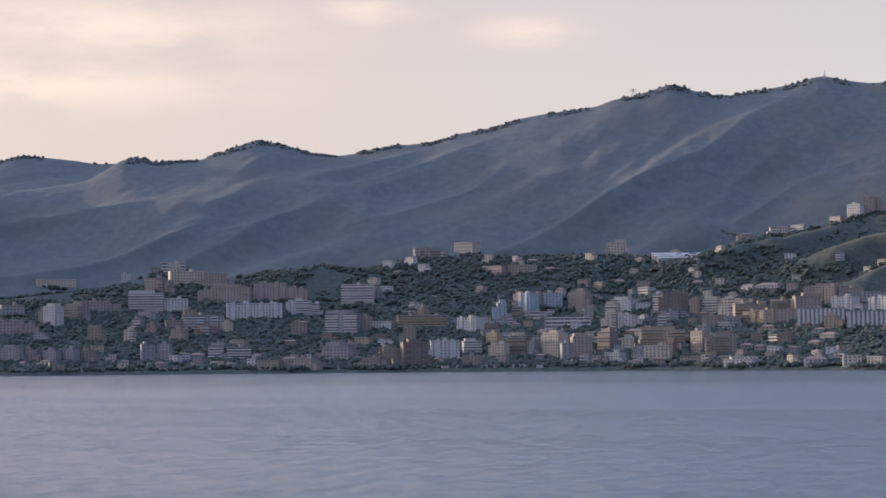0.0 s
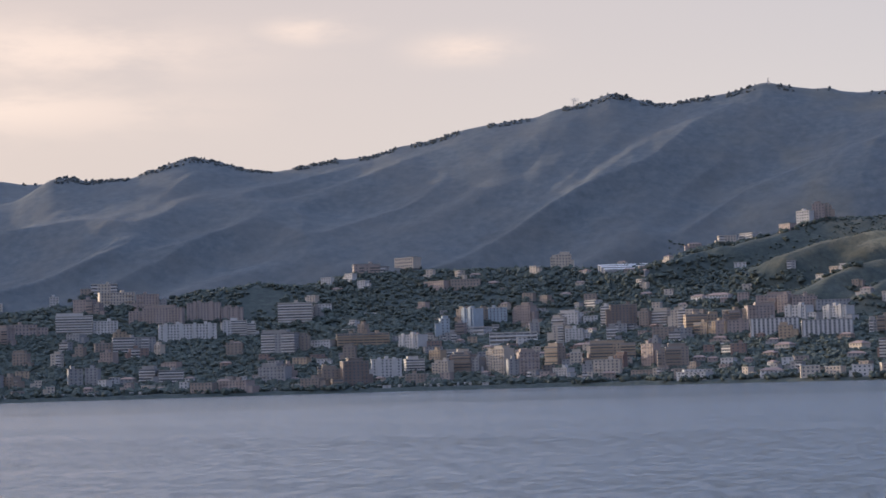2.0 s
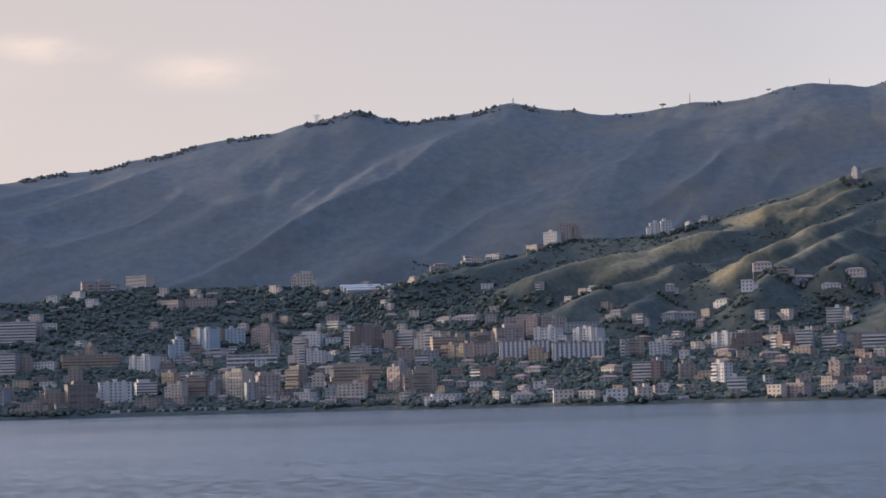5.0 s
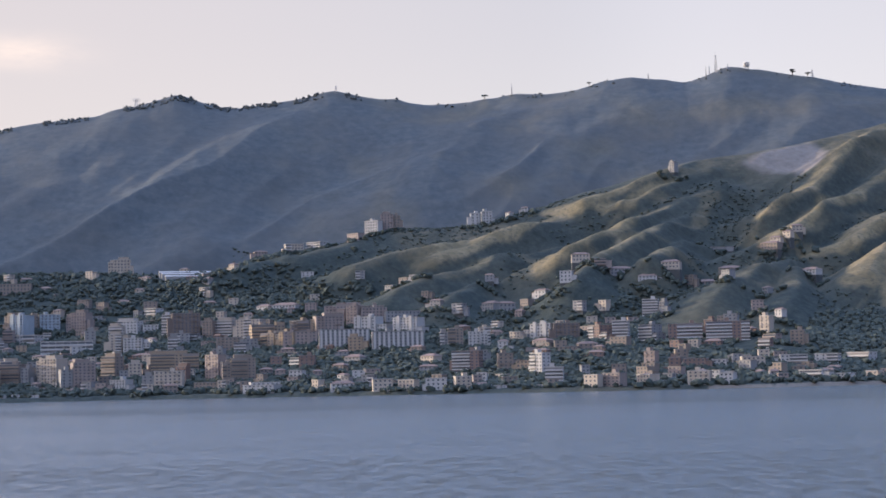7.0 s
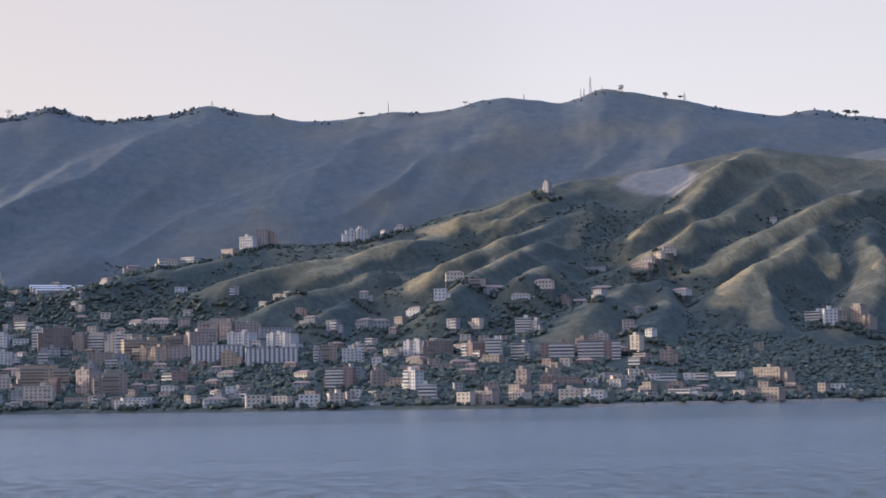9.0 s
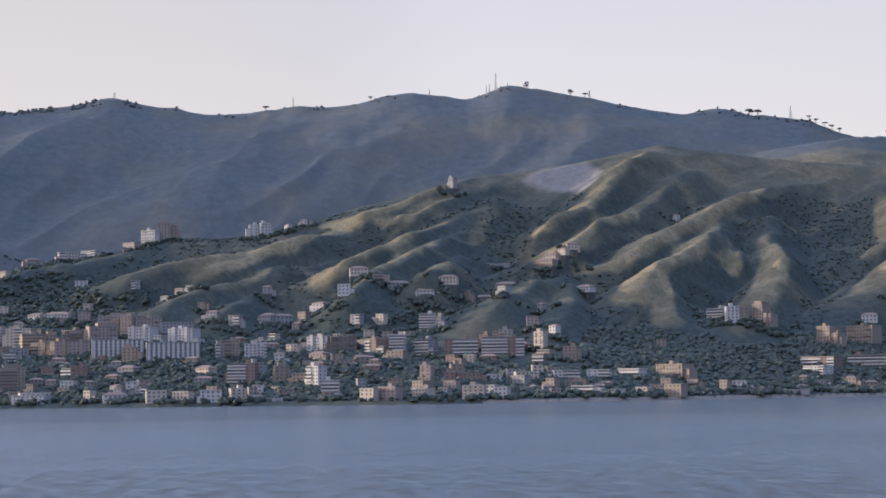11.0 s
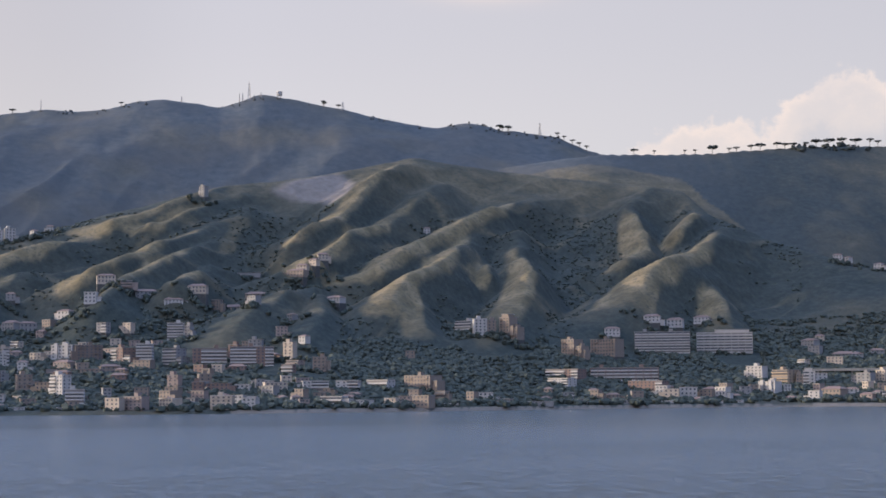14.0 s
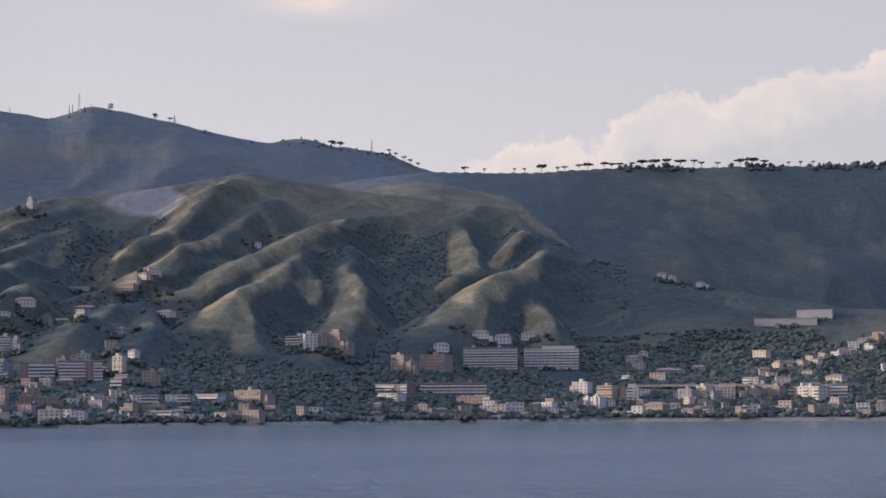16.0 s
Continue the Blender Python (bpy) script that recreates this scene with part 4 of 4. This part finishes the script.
building(222.4, 1870.8, 23.7, 4.7, 2, "house", "tan")
building(-158.8, 1658.4, 46.5, 17.2, 6, "pil", "grey", 13, 8)
building(-107.2, 1632.5, 47.2, 15.9, 6, "pil", "grey", 13, 8)
building(-140.4, 1722.3, 35.8, 15.1, 5, "core", "white")
building(-105.9, 1706.7, 26.8, 15.5, 6, "core", "white")
building(-160.6, 1754.7, 12.2, 22.1, 8, "win", "rose")
building(-138.8, 1758.5, 25.4, 17.7, 6, "win", "rose")
building(-178.9, 1726.8, 27.2, 18.4, 7, "win", "rose")
building(-174.3, 1767.4, 11.7, 14.4, 5, "win", "rose")
building(-235.1, 1707.9, 24.3, 12.9, 5, "win", "cream")
building(-203.6, 1689.8, 32, 14.9, 5, "core", "rose")


# the village that climbs the bank beyond the beach, and lone houses on the slopes
village = random.Random(12)
for k in range(26):
    climb = k / 25
    building(*slope_place(28.3 + 3.9 * climb + village.uniform(-0.15, 0.15), 0.85 + 1.2 * climb + village.uniform(-0.16, 0.10)), village.uniform(7, 12), 6.2 if k % 3 else 8.6,
             2 if k % 3 else 3, village.choice(("house", "win", "win")), village.choice(("cream", "white", "white", "rose", "ochre")))
for az, el, wide in ((25.1, 4.35, 11), (25.35, 4.3, 9), (26.3, 4.02, 10), (-10.5, 3.6, 10), (-9.0, 3.7, 9), (-0.2, 5.2, 7), (0.35, 5.25, 8), (12.2, 5.0, 8), (8.2, 3.72, 12), (8.55, 3.85, 10), (8.9, 4.0, 12)):
    building(*slope_place(az, el), wide, 5.8, 2, "house", "white" if el > 4 else "cream")


# small houses between the larger ones
TAKEN = [(o.location.x, o.location.y) for o in scene.objects if o.type == "EMPTY"]


def clear_of(x, y, gap):
    return all((x - a) ** 2 + (y - b) ** 2 > gap * gap for a, b in TAKEN)


def scatter_houses(count, low, high, near, deep, storeys, tones, seed, wide=(9, 19)):
    pick = random.Random(seed)
    made = 0
    for _ in range(count * 30):
        if made >= count:
            break
        az = pick.uniform(low, high)
        r = float(np.interp(az, *zip(*SHORE))) + pick.uniform(near, deep)
        x, y = r * math.sin(radians(az)), r * math.cos(radians(az))
        if not clear_of(x, y, 15) or height_at(x, y) < 1.0:
            continue
        n = pick.choice(storeys)
        style = "house" if n < 3 and pick.random() < 0.6 else "win" if pick.random() < 0.75 else "band"
        TAKEN.append((x, y))
        building(x, y, pick.uniform(*wide), n * 2.9, n, style, pick.choice(tones))
        made += 1


scatter_houses(130, -33, 33, 12, 80, (1, 2, 2, 3, 3), ("cream", "tan", "rose", "grey", "white", "tan"), 5, (6, 12))
scatter_houses(85, -33, 10, 80, 300, (2, 2, 3, 4, 5), ("tan", "rose", "grey", "cream", "ochre", "brick"), 6)
scatter_houses(70, -22, 9, 70, 330, (2, 2, 3, 3), ("cream", "rose", "grey", "tan", "white", "brick"), 31, (7, 13))
scatter_houses(34, -17, 8, 300, 480, (2, 2, 3), ("cream", "rose", "grey", "tan"), 7, (7, 13))
scatter_houses(14, 22, 33, 120, 330, (2, 3), ("cream", "white", "grey"), 8)
scatter_houses(34, -21, -6, 290, 560, (1, 3), ("white", "rose", "cream", "tan"), 977, (8, 16))


# ---- along the shore ----
CONCRETE = plain("weathered_concrete", (0.22, 0.215, 0.205), 0.9, 0.25, 3.0)


def sea_wall(name, low, high, out, thick, top):
    """A concrete wall that follows the water's edge."""
    bm = bmesh.new()
    rows = []
    for az in np.arange(low, high + 0.01, 0.5):
        r = float(np.interp(az, *zip(*SHORE))) + out
        s, c = math.sin(radians(az)), math.cos(radians(az))
        rows.append([bm.verts.new((q * s, q * c, z)) for q, z in ((r, -1), (r, top), (r + thick, top), (r + thick, -1))])
    for p, q in zip(rows, rows[1:]):
        for k in range(3):
            bm.faces.new((p[k], p[k + 1], q[k + 1], q[k]))
    bmesh.ops.recalc_face_normals(bm, faces=bm.faces)
    mesh = bpy.data.meshes.new(name)
    bm.to_mesh(mesh)
    bm.free()
    mesh.materials.append(CONCRETE)
    tagged(new(name, mesh), "weathered grey concrete sea wall along the water", "sea wall", kind="structure")


sea_wall("sea_wall", -36, 6.5, 6, 3.5, 2.2)


def beach_cabin(x, y, w, seed):
    g = random.Random(seed)
    thing = new("beach_cabin")
    thing.matrix_world = pose(x, y, max(0.8, height_at(x, y)), 0, 0, -math.degrees(math.atan2(x, y)) + g.uniform(-12, 12))
    tagged(thing, "small white cabin on the waterfront with a flat roof", "cabin", "cabins on the waterfront")
    bm = bmesh.new()
    box(bm, -w / 2, w / 2, -1.5, 1.5, -1.5, 2.2)
    part("wall", bm, WALLS["white"][0], thing)
    bm = bmesh.new()
    box(bm, -w / 2 - 0.3, w / 2 + 0.3, -1.9, 1.8, 2.203, 2.4)
    part("roof", bm, TRIM, thing)
    bm = bmesh.new()
    box(bm, -0.45, 0.45, -1.56, -1.4, 0, 1.9)
    part("door", bm, DARK_BAY, thing)


cabin_pick = random.Random(77)
for low, high, count in ((-34, -22, 22), (-19, -15, 8), (-6, 2, 8), (8, 22, 14)):
    for _ in range(count):
        az = cabin_pick.uniform(low, high)
        r = float(np.interp(az, *zip(*SHORE))) + cabin_pick.uniform(13, 19)
        beach_cabin(r * math.sin(radians(az)), r * math.cos(radians(az)), cabin_pick.uniform(3, 8), cabin_pick.randrange(999))


def viaduct(x, y, length, deck_z, turn, piers):
    thing = new("viaduct")
    thing.matrix_world = pose(x, y, 0, 0, 0, turn)
    tagged(thing, "long concrete road viaduct on slender piers", "viaduct")
    bm = bmesh.new()
    box(bm, -length / 2, length / 2, -4, 4, deck_z - 1.4, deck_z)
    part("deck", bm, CONCRETE, thing)
    for s in (-1, 1):
        bm = bmesh.new()
        box(bm, -length / 2, length / 2, s * 3.9 - 0.12, s * 3.9 + 0.12, deck_z + 0.002, deck_z + 0.9)
        part("parapet", bm, CONCRETE, thing)
    c, s = math.cos(radians(turn)), math.sin(radians(turn))
    for k in range(piers):
        u = -length / 2 + (k + 0.5) * length / piers
        base = min(deck_z - 3, height_at(x + c * u, y + s * u) - 2)
        bm = bmesh.new()
        box(bm, u - 0.8, u + 0.8, -2.2, 2.2, base, deck_z - 1.403)
        part("pier", bm, CONCRETE, thing)


viaduct(792, 1590, 143, 33.8, -26.5, 9)


# ---- greenhouses on the shoulder of the hill ----
def greenhouse(x, y, w, d, turn):
    thing = new("greenhouse")
    thing.matrix_world = pose(x, y, height_at(x, y), 0, 0, turn)
    tagged(thing, "long low greenhouse with a pale plastic roof", "greenhouse", "greenhouses on the hill")
    bm = bmesh.new()
    box(bm, -w / 2, w / 2, -d / 2, d / 2, -9, 2.2)
    part("wall", bm, WALLS["grey"][0], thing)
    bm = bmesh.new()
    prof = [(-d / 2 - 0.2, 2.203), (-d * 0.3, 3.4), (0, 3.9), (d * 0.3, 3.4), (d / 2 + 0.2, 2.203)]
    rows = [[bm.verts.new((sx * (w / 2 + 0.2), py, pz)) for py, pz in prof] for sx in (-1, 1)]
    for a in range(4):
        bm.faces.new((rows[0][a], rows[1][a], rows[1][a + 1], rows[0][a + 1]))
    bm.faces.new(rows[0])
    bm.faces.new(rows[1][::-1])
    bm.faces.new((rows[0][0], rows[0][4], rows[1][4], rows[1][0]))
    part("roof", bm, PALE_ROOF, thing, "pale plastic sheet roof")


gx0, gy0 = slope_place(-10.05, 3.55)
for k, long in enumerate((88, 74, 58)):
    greenhouse(gx0 - 2 * k, gy0 - 11 * k, long, 9, 17)



# ---- trees ----
def leaf_material(name, dark, light):
    m, nt, b = material(name)
    geo = nt.nodes.new("ShaderNodeNewGeometry")
    c = ramp(nt, geo.outputs["Random Per Island"], [(0.0, dark), (1.0, light)])
    c = mix(nt, ramp(nt, grain(nt, 1.3, 4, 0.7), [(0.4, (0, 0, 0)), (0.65, (0.6, 0.6, 0.6))]), c, tuple(v * 0.7 for v in dark))
    nt.links.new(c, b.inputs["Base Color"])
    b.inputs["Roughness"].default_value = 0.9
    b.inputs["Specular IOR Level"].default_value = 0.15
    bump(nt, b, grain(nt, 0.9, 3, 0.7), 0.5, 0.9)
    return m


LEAF = leaf_material("broad_leaves", (0.042, 0.053, 0.048), (0.075, 0.088, 0.073))
# crest leaves paler than the town's: distance haze put into their colour
RANGE = leaf_material("hazed_range_leaves", (0.062, 0.070, 0.070), (0.090, 0.098, 0.094))
PINE = leaf_material("pine_needles", (0.045, 0.053, 0.050), (0.075, 0.084, 0.074))
BARK = plain("bark", (0.12, 0.09, 0.07), 0.95, 0.3, 0.6)


def ico():
    bm = bmesh.new()
    bmesh.ops.create_icosphere(bm, subdivisions=1, radius=1)
    bm.verts.ensure_lookup_table()
    v = np.array([p.co for p in bm.verts])
    bm.verts.index_update()
    f = np.array([[p.index for p in q.verts] for q in bm.faces])
    bm.free()
    return v, f


ICO_V, ICO_F = ico()


def clumps(name, x, y, z, size, flat, mat, seed):
    """Many uneven leaf clumps in one mesh: arrays of places and sizes."""
    g = np.random.default_rng(seed)
    n, k = len(x), len(ICO_V)
    v = ICO_V[None] * (1 + g.uniform(-0.38, 0.38, (n, k, 1))) * size[:, None, None]
    v = v * np.stack([g.uniform(0.8, 1.3, n), g.uniform(0.8, 1.3, n), flat * g.uniform(0.75, 1.25, n)], -1)[:, None, :]
    v = v + np.stack([x, y, z], -1)[:, None, :]
    f = ICO_F[None] + (np.arange(n) * k)[:, None, None]
    mesh = bpy.data.meshes.new(name)
    mesh.from_pydata(v.reshape(-1, 3), [], f.reshape(-1, 3).tolist())
    mesh.materials.append(mat)
    return new(name, mesh)


def spread(count, low, high, near, deep, seed, gate):
    """Places on the land by bearing and distance from the shore, thinned by patches."""
    g = np.random.default_rng(seed)
    az = g.uniform(low, high, count)
    r = np.interp(az, *zip(*SHORE)) + near + (deep - near) * g.uniform(0, 1, count) ** 0.8
    x, y = r * np.sin(np.radians(az)), r * np.cos(np.radians(az))
    keep = fbm(x / 70, y / 70, 3, seed) > gate
    az, r, x, y = az[keep], r[keep], x[keep], y[keep]
    return az, r, x, y, land(az, r)


def wood(name, label, count, low, high, near, deep, size, gate, seed, mat):
    _, _, x, y, z = spread(count, low, high, near, deep, seed, gate)
    g = np.random.default_rng(seed + 1)
    s = size * g.uniform(0.55, 1.35, len(x))
    keep = (z > 1.5) & ((spur_height(x, y) < 12) if size > 1.5 else (spur_line(x, y) < 0.6))
    x, y, z, s = x[keep], y[keep], z[keep], s[keep]
    # two overlapping clumps to a crown
    px, py, pz, ps = [], [], [], []
    for _ in range(2):
        px.append(x + g.normal(0, 0.55, len(x)) * s)
        py.append(y + g.normal(0, 0.55, len(x)) * s)
        pz.append(z + s * g.uniform(0.0, 0.55, len(x)))
        ps.append(s * g.uniform(0.65, 1.0, len(x)))
    ob = clumps(name, *(np.concatenate(q) for q in (px, py, pz, ps)), 0.75, mat, seed + 2)
    tagged(ob, label, "trees", kind="stuff")


wood("shore_trees", "dark leafy trees between the houses of the town", 26000, -35, 34, 10, 330, 2.9, -1.2, 100, LEAF)
wood("slope_woods", "dense dark wood on the lower slopes", 13000, -35, -5, 180, 640, 3.1, -0.45, 110, LEAF)
wood("hill_scrub", "scattered scrub and olive trees on the grassy hill", 15000, -9, 24, 230, 800, 1.45, -0.25, 120, LEAF)
wood("valley_woods", "dark wood in the valley and on the foot of the hill", 13000, 3, 34, 60, 420, 2.8, -0.35, 130, LEAF)


def garden_trees(name, label, each, size, seed):
    """Trees and hedges close round the houses, mostly on the side towards the sea."""
    g = np.random.default_rng(seed)
    spots = np.array([(o.location.x, o.location.y) for o in scene.objects if o.get("group") == "buildings of the coast town"])
    spots = np.repeat(spots, each, axis=0)
    r0 = np.hypot(spots[:, 0], spots[:, 1])
    out, aside = g.uniform(7, 17, len(spots)), g.normal(0, 10, len(spots))
    x = spots[:, 0] - spots[:, 0] / r0 * out + spots[:, 1] / r0 * aside
    y = spots[:, 1] - spots[:, 1] / r0 * out - spots[:, 0] / r0 * aside
    z = land(np.degrees(np.arctan2(x, y)), np.hypot(x, y))
    keep = z > 1.5
    x, y, z = x[keep], y[keep], z[keep]
    s = size * g.uniform(0.5, 1.3, len(x))
    again = [np.concatenate([q + g.normal(0, 0.6, len(x)) * s, q + g.normal(0, 0.6, len(x)) * s]) for q in (x, y)]
    ob = clumps(name, *again, np.concatenate([z + s * 0.45, z + s * 0.9]), np.concatenate([s, s * 0.8]), 0.9, LEAF, seed + 1)
    tagged(ob, label, "trees", kind="stuff")


garden_trees("garden_trees", "dark garden trees and hedges round the houses", 11, 2.7, 140)


def crest_trees(name, label, points, away, low, high, count, size, seed):
    """A fringe of small trees along the crest of a range."""
    g = np.random.default_rng(seed)
    az = g.uniform(low, high, count)
    az = az[fbm(az * 1.3, az * 0, 3, seed) > -0.25]
    r = (plateau_distance(az) if away is None else away) + g.uniform(-25, 5, len(az))
    x, y = r * np.sin(np.radians(az)), r * np.cos(np.radians(az))
    s = size * g.uniform(0.4, 1.2, len(az))
    tagged(clumps(name, x, y, land(az, r) + s * 0.5, s, 0.95, RANGE if size < 3.5 else PINE, seed), label, "trees", kind="stuff")


crest_trees("crest_woods", "fringe of dark trees along the mountain crest", RANGE_B, 2780, -29, -4, 1500, 2.1, 200)
crest_trees("crest_scrub", "low scrub along the mountain crest", RANGE_B, 2780, -4, 17, 170, 1.9, 210)
crest_trees("plateau_woods", "low dark wood along the edge of the plateau", RANGE_C, None, 23.8, 33, 260, 4.0, 220)
crest_trees("far_crest_woods", "fringe of trees on the farthest crest", RANGE_A, 3250, -36, -29.5, 400, 2.3, 230)


def umbrella_pine(x, y, tall, wide, seed):
    """A stone pine: a bare forked trunk and a flat crown of many clumps."""
    g = random.Random(seed)
    thing = new("umbrella_pine")
    thing.matrix_world = pose(x, y, height_at(x, y) - 0.4, 0, 0, g.uniform(0, 360))
    tagged(thing, "tall umbrella pine with a flat dark crown and a bare trunk", "tree", "umbrella pines on the crest")
    bm = bmesh.new()
    fork = Vector((g.uniform(-0.5, 0.5), g.uniform(-0.5, 0.5), tall * 0.55))
    rod(bm, (0, 0, 0), fork, 0.45, 0.32)
    for k in range(5):
        a = k * 1.257 + g.uniform(-0.3, 0.3)
        rod(bm, fork, (math.cos(a) * wide * 0.32, math.sin(a) * wide * 0.32, tall * 0.84), 0.24, 0.10, 5)
    part("trunk", bm, BARK, thing)
    n = 34
    q = np.random.default_rng(seed)
    a, rad = q.uniform(0, 6.283, n), wide / 2 * np.sqrt(q.uniform(0, 1, n)) * 0.86
    crown = clumps("crown", np.cos(a) * rad, np.sin(a) * rad, tall * 0.90 - (rad / wide) ** 2 * tall * 0.16 + q.uniform(-0.4, 0.6, n), q.uniform(0.9, 1.7, n) * wide / 11, 0.6, PINE, seed)
    crown.parent = thing


umbrella_pine(849, 2489, 9.1, 13.3, 300)
umbrella_pine(882, 2494, 7.5, 5.9, 301)
umbrella_pine(932, 2501, 7.5, 5.9, 302)
umbrella_pine(949, 2503, 7.5, 6.8, 303)
umbrella_pine(978, 2506, 11.8, 20.4, 304)
umbrella_pine(1005, 2508, 7.5, 8.5, 305)
umbrella_pine(1017, 2509, 7.6, 10.3, 306)
umbrella_pine(1041, 2511, 9.3, 12.0, 307)
umbrella_pine(1056, 2512, 10.2, 17.2, 308)
umbrella_pine(1084, 2514, 10.2, 13.9, 309)
umbrella_pine(1097, 2515, 8.5, 13.9, 310)
umbrella_pine(1110, 2515, 8.5, 12.2, 311)
umbrella_pine(1131, 2516, 8.5, 10.5, 312)
umbrella_pine(1149, 2517, 11.2, 19.2, 313)
umbrella_pine(1170, 2518, 12.1, 19.3, 314)
umbrella_pine(1192, 2518, 13.0, 17.6, 315)
umbrella_pine(1214, 2518, 12.2, 19.5, 316)
umbrella_pine(1238, 2518, 14.0, 12.4, 317)
umbrella_pine(1251, 2518, 10.4, 10.7, 318)
umbrella_pine(1279, 2518, 8.6, 10.7, 319)
umbrella_pine(1318, 2517, 12.3, 19.8, 320)
umbrella_pine(1339, 2516, 14.1, 23.4, 321)
umbrella_pine(1360, 2515, 10.5, 12.7, 322)
umbrella_pine(1401, 2513, 7.8, 7.3, 323)
umbrella_pine(1422, 2512, 8.7, 7.3, 324)
umbrella_pine(1444, 2510, 8.8, 7.3, 325)
umbrella_pine(702, 2686, 8.6, 10.5, 326)
umbrella_pine(711, 2683, 8.6, 10.5, 327)
umbrella_pine(431, 2742, 7.7, 8.8, 328)
umbrella_pine(453, 2739, 7.7, 8.8, 329)
umbrella_pine(784, 2663, 8.6, 7.9, 330)
umbrella_pine(794, 2660, 8.6, 7.9, 331)
umbrella_pine(806, 2656, 8.6, 8.8, 332)
umbrella_pine(816, 2653, 8.6, 8.8, 333)
umbrella_pine(827, 2650, 8.6, 8.8, 334)
umbrella_pine(698, 2687, 10.2, 12.3, 335)
umbrella_pine(710, 2684, 10.2, 10.5, 336)
umbrella_pine(430, 2742, 10.4, 8.8, 337)
umbrella_pine(-40, 2776, 7.5, 10.5, 338)
umbrella_pine(122, 2773, 7.7, 7.0, 339)



# ---- masts on the summits ----
def mast(x, y, tall, kind, lift=0.0):
    thing = new("radio_mast")
    thing.matrix_world = pose(x, y, height_at(x, y) - 0.5, 0, 0, 20)
    words = {"lattice": "tall steel lattice radio mast on the summit", "pole": "thin steel aerial pole on the summit",
             "dish": "steel tower with platforms and dish aerials", "pylon": "steel lattice power pylon on the crest"}[kind]
    tagged(thing, words, "mast", "masts on the mountain crest")
    b = {"lattice": 1.8, "pole": 0.6, "dish": 2.4, "pylon": 3.0}[kind]
    top = {"lattice": 0.5, "pole": 0.2, "dish": 1.9, "pylon": 0.8}[kind]
    corners = [(-1, -1), (1, -1), (1, 1), (-1, 1)]
    for cx, cy in corners:
        bm = bmesh.new()
        rod(bm, (cx * b, cy * b, 0), (cx * top, cy * top, tall), 0.28, 0.2, 5)
        part("leg", bm, STEEL, thing)
    n = max(4, int(tall / 4.5))
    bm = bmesh.new()
    for k in range(n):
        za, zb = tall * k / n, tall * (k + 1) / n
        wa, wb = b + (top - b) * k / n, b + (top - b) * (k + 1) / n
        for j in range(4):
            (ax, ay), (bx, by) = corners[j], corners[(j + 1) % 4]
            rod(bm, (ax * wa, ay * wa, za), (bx * wb, by * wb, zb), 0.12, 0.12, 4)
            rod(bm, (ax * wb, ay * wb, zb), (bx * wb, by * wb, zb), 0.12, 0.12, 4)
    tagged(part("bracing", bm, STEEL, thing), kind="stuff")
    if kind == "dish":
        for z in (0.62, 0.96):
            bm = bmesh.new()
            bmesh.ops.create_cone(bm, cap_ends=True, segments=14, radius1=4.6, radius2=4.6, depth=1.2, matrix=pose(0, 0, tall * z))
            part("platform", bm, STEEL, thing)
        for a in (200, 260, 320):
            bm = bmesh.new()
            bmesh.ops.create_cone(bm, cap_ends=True, segments=14, radius1=1.7, radius2=0.5, depth=1.0,
                                  matrix=pose(math.cos(radians(a)) * 4.4, math.sin(radians(a)) * 4.4, tall * 0.8, 90, 0, a + 90))
            part("dish_aerial", bm, TRIM, thing, "white dish aerial")
    elif kind == "pylon":
        for z in (0.72, 0.86, 0.97):
            bm = bmesh.new()
            rod(bm, (-6, 0, tall * z), (6, 0, tall * z), 0.25, 0.25, 5)
            part("cross_arm", bm, STEEL, thing)
    else:
        bm = bmesh.new()
        rod(bm, (0, 0, tall), (0, 0, tall * 1.18), 0.16, 0.08, 5)
        part("aerial", bm, STEEL, thing)


mast(-270, 2759, 11.8, "lattice")
mast(2, 2772, 17.2, "pole")
mast(213, 2764, 10.6, "pole")
mast(316, 2754, 27.7, "lattice")
mast(301, 2756, 14.5, "pole")
mast(306, 2755, 14.5, "pole")
mast(334, 2752, 7.2, "pole")
mast(362, 2748, 12.4, "dish")
mast(459, 2734, 13.7, "lattice")
mast(757, 2667, 20.5, "lattice")
mast(-572, 2712, 14.6, "pylon")
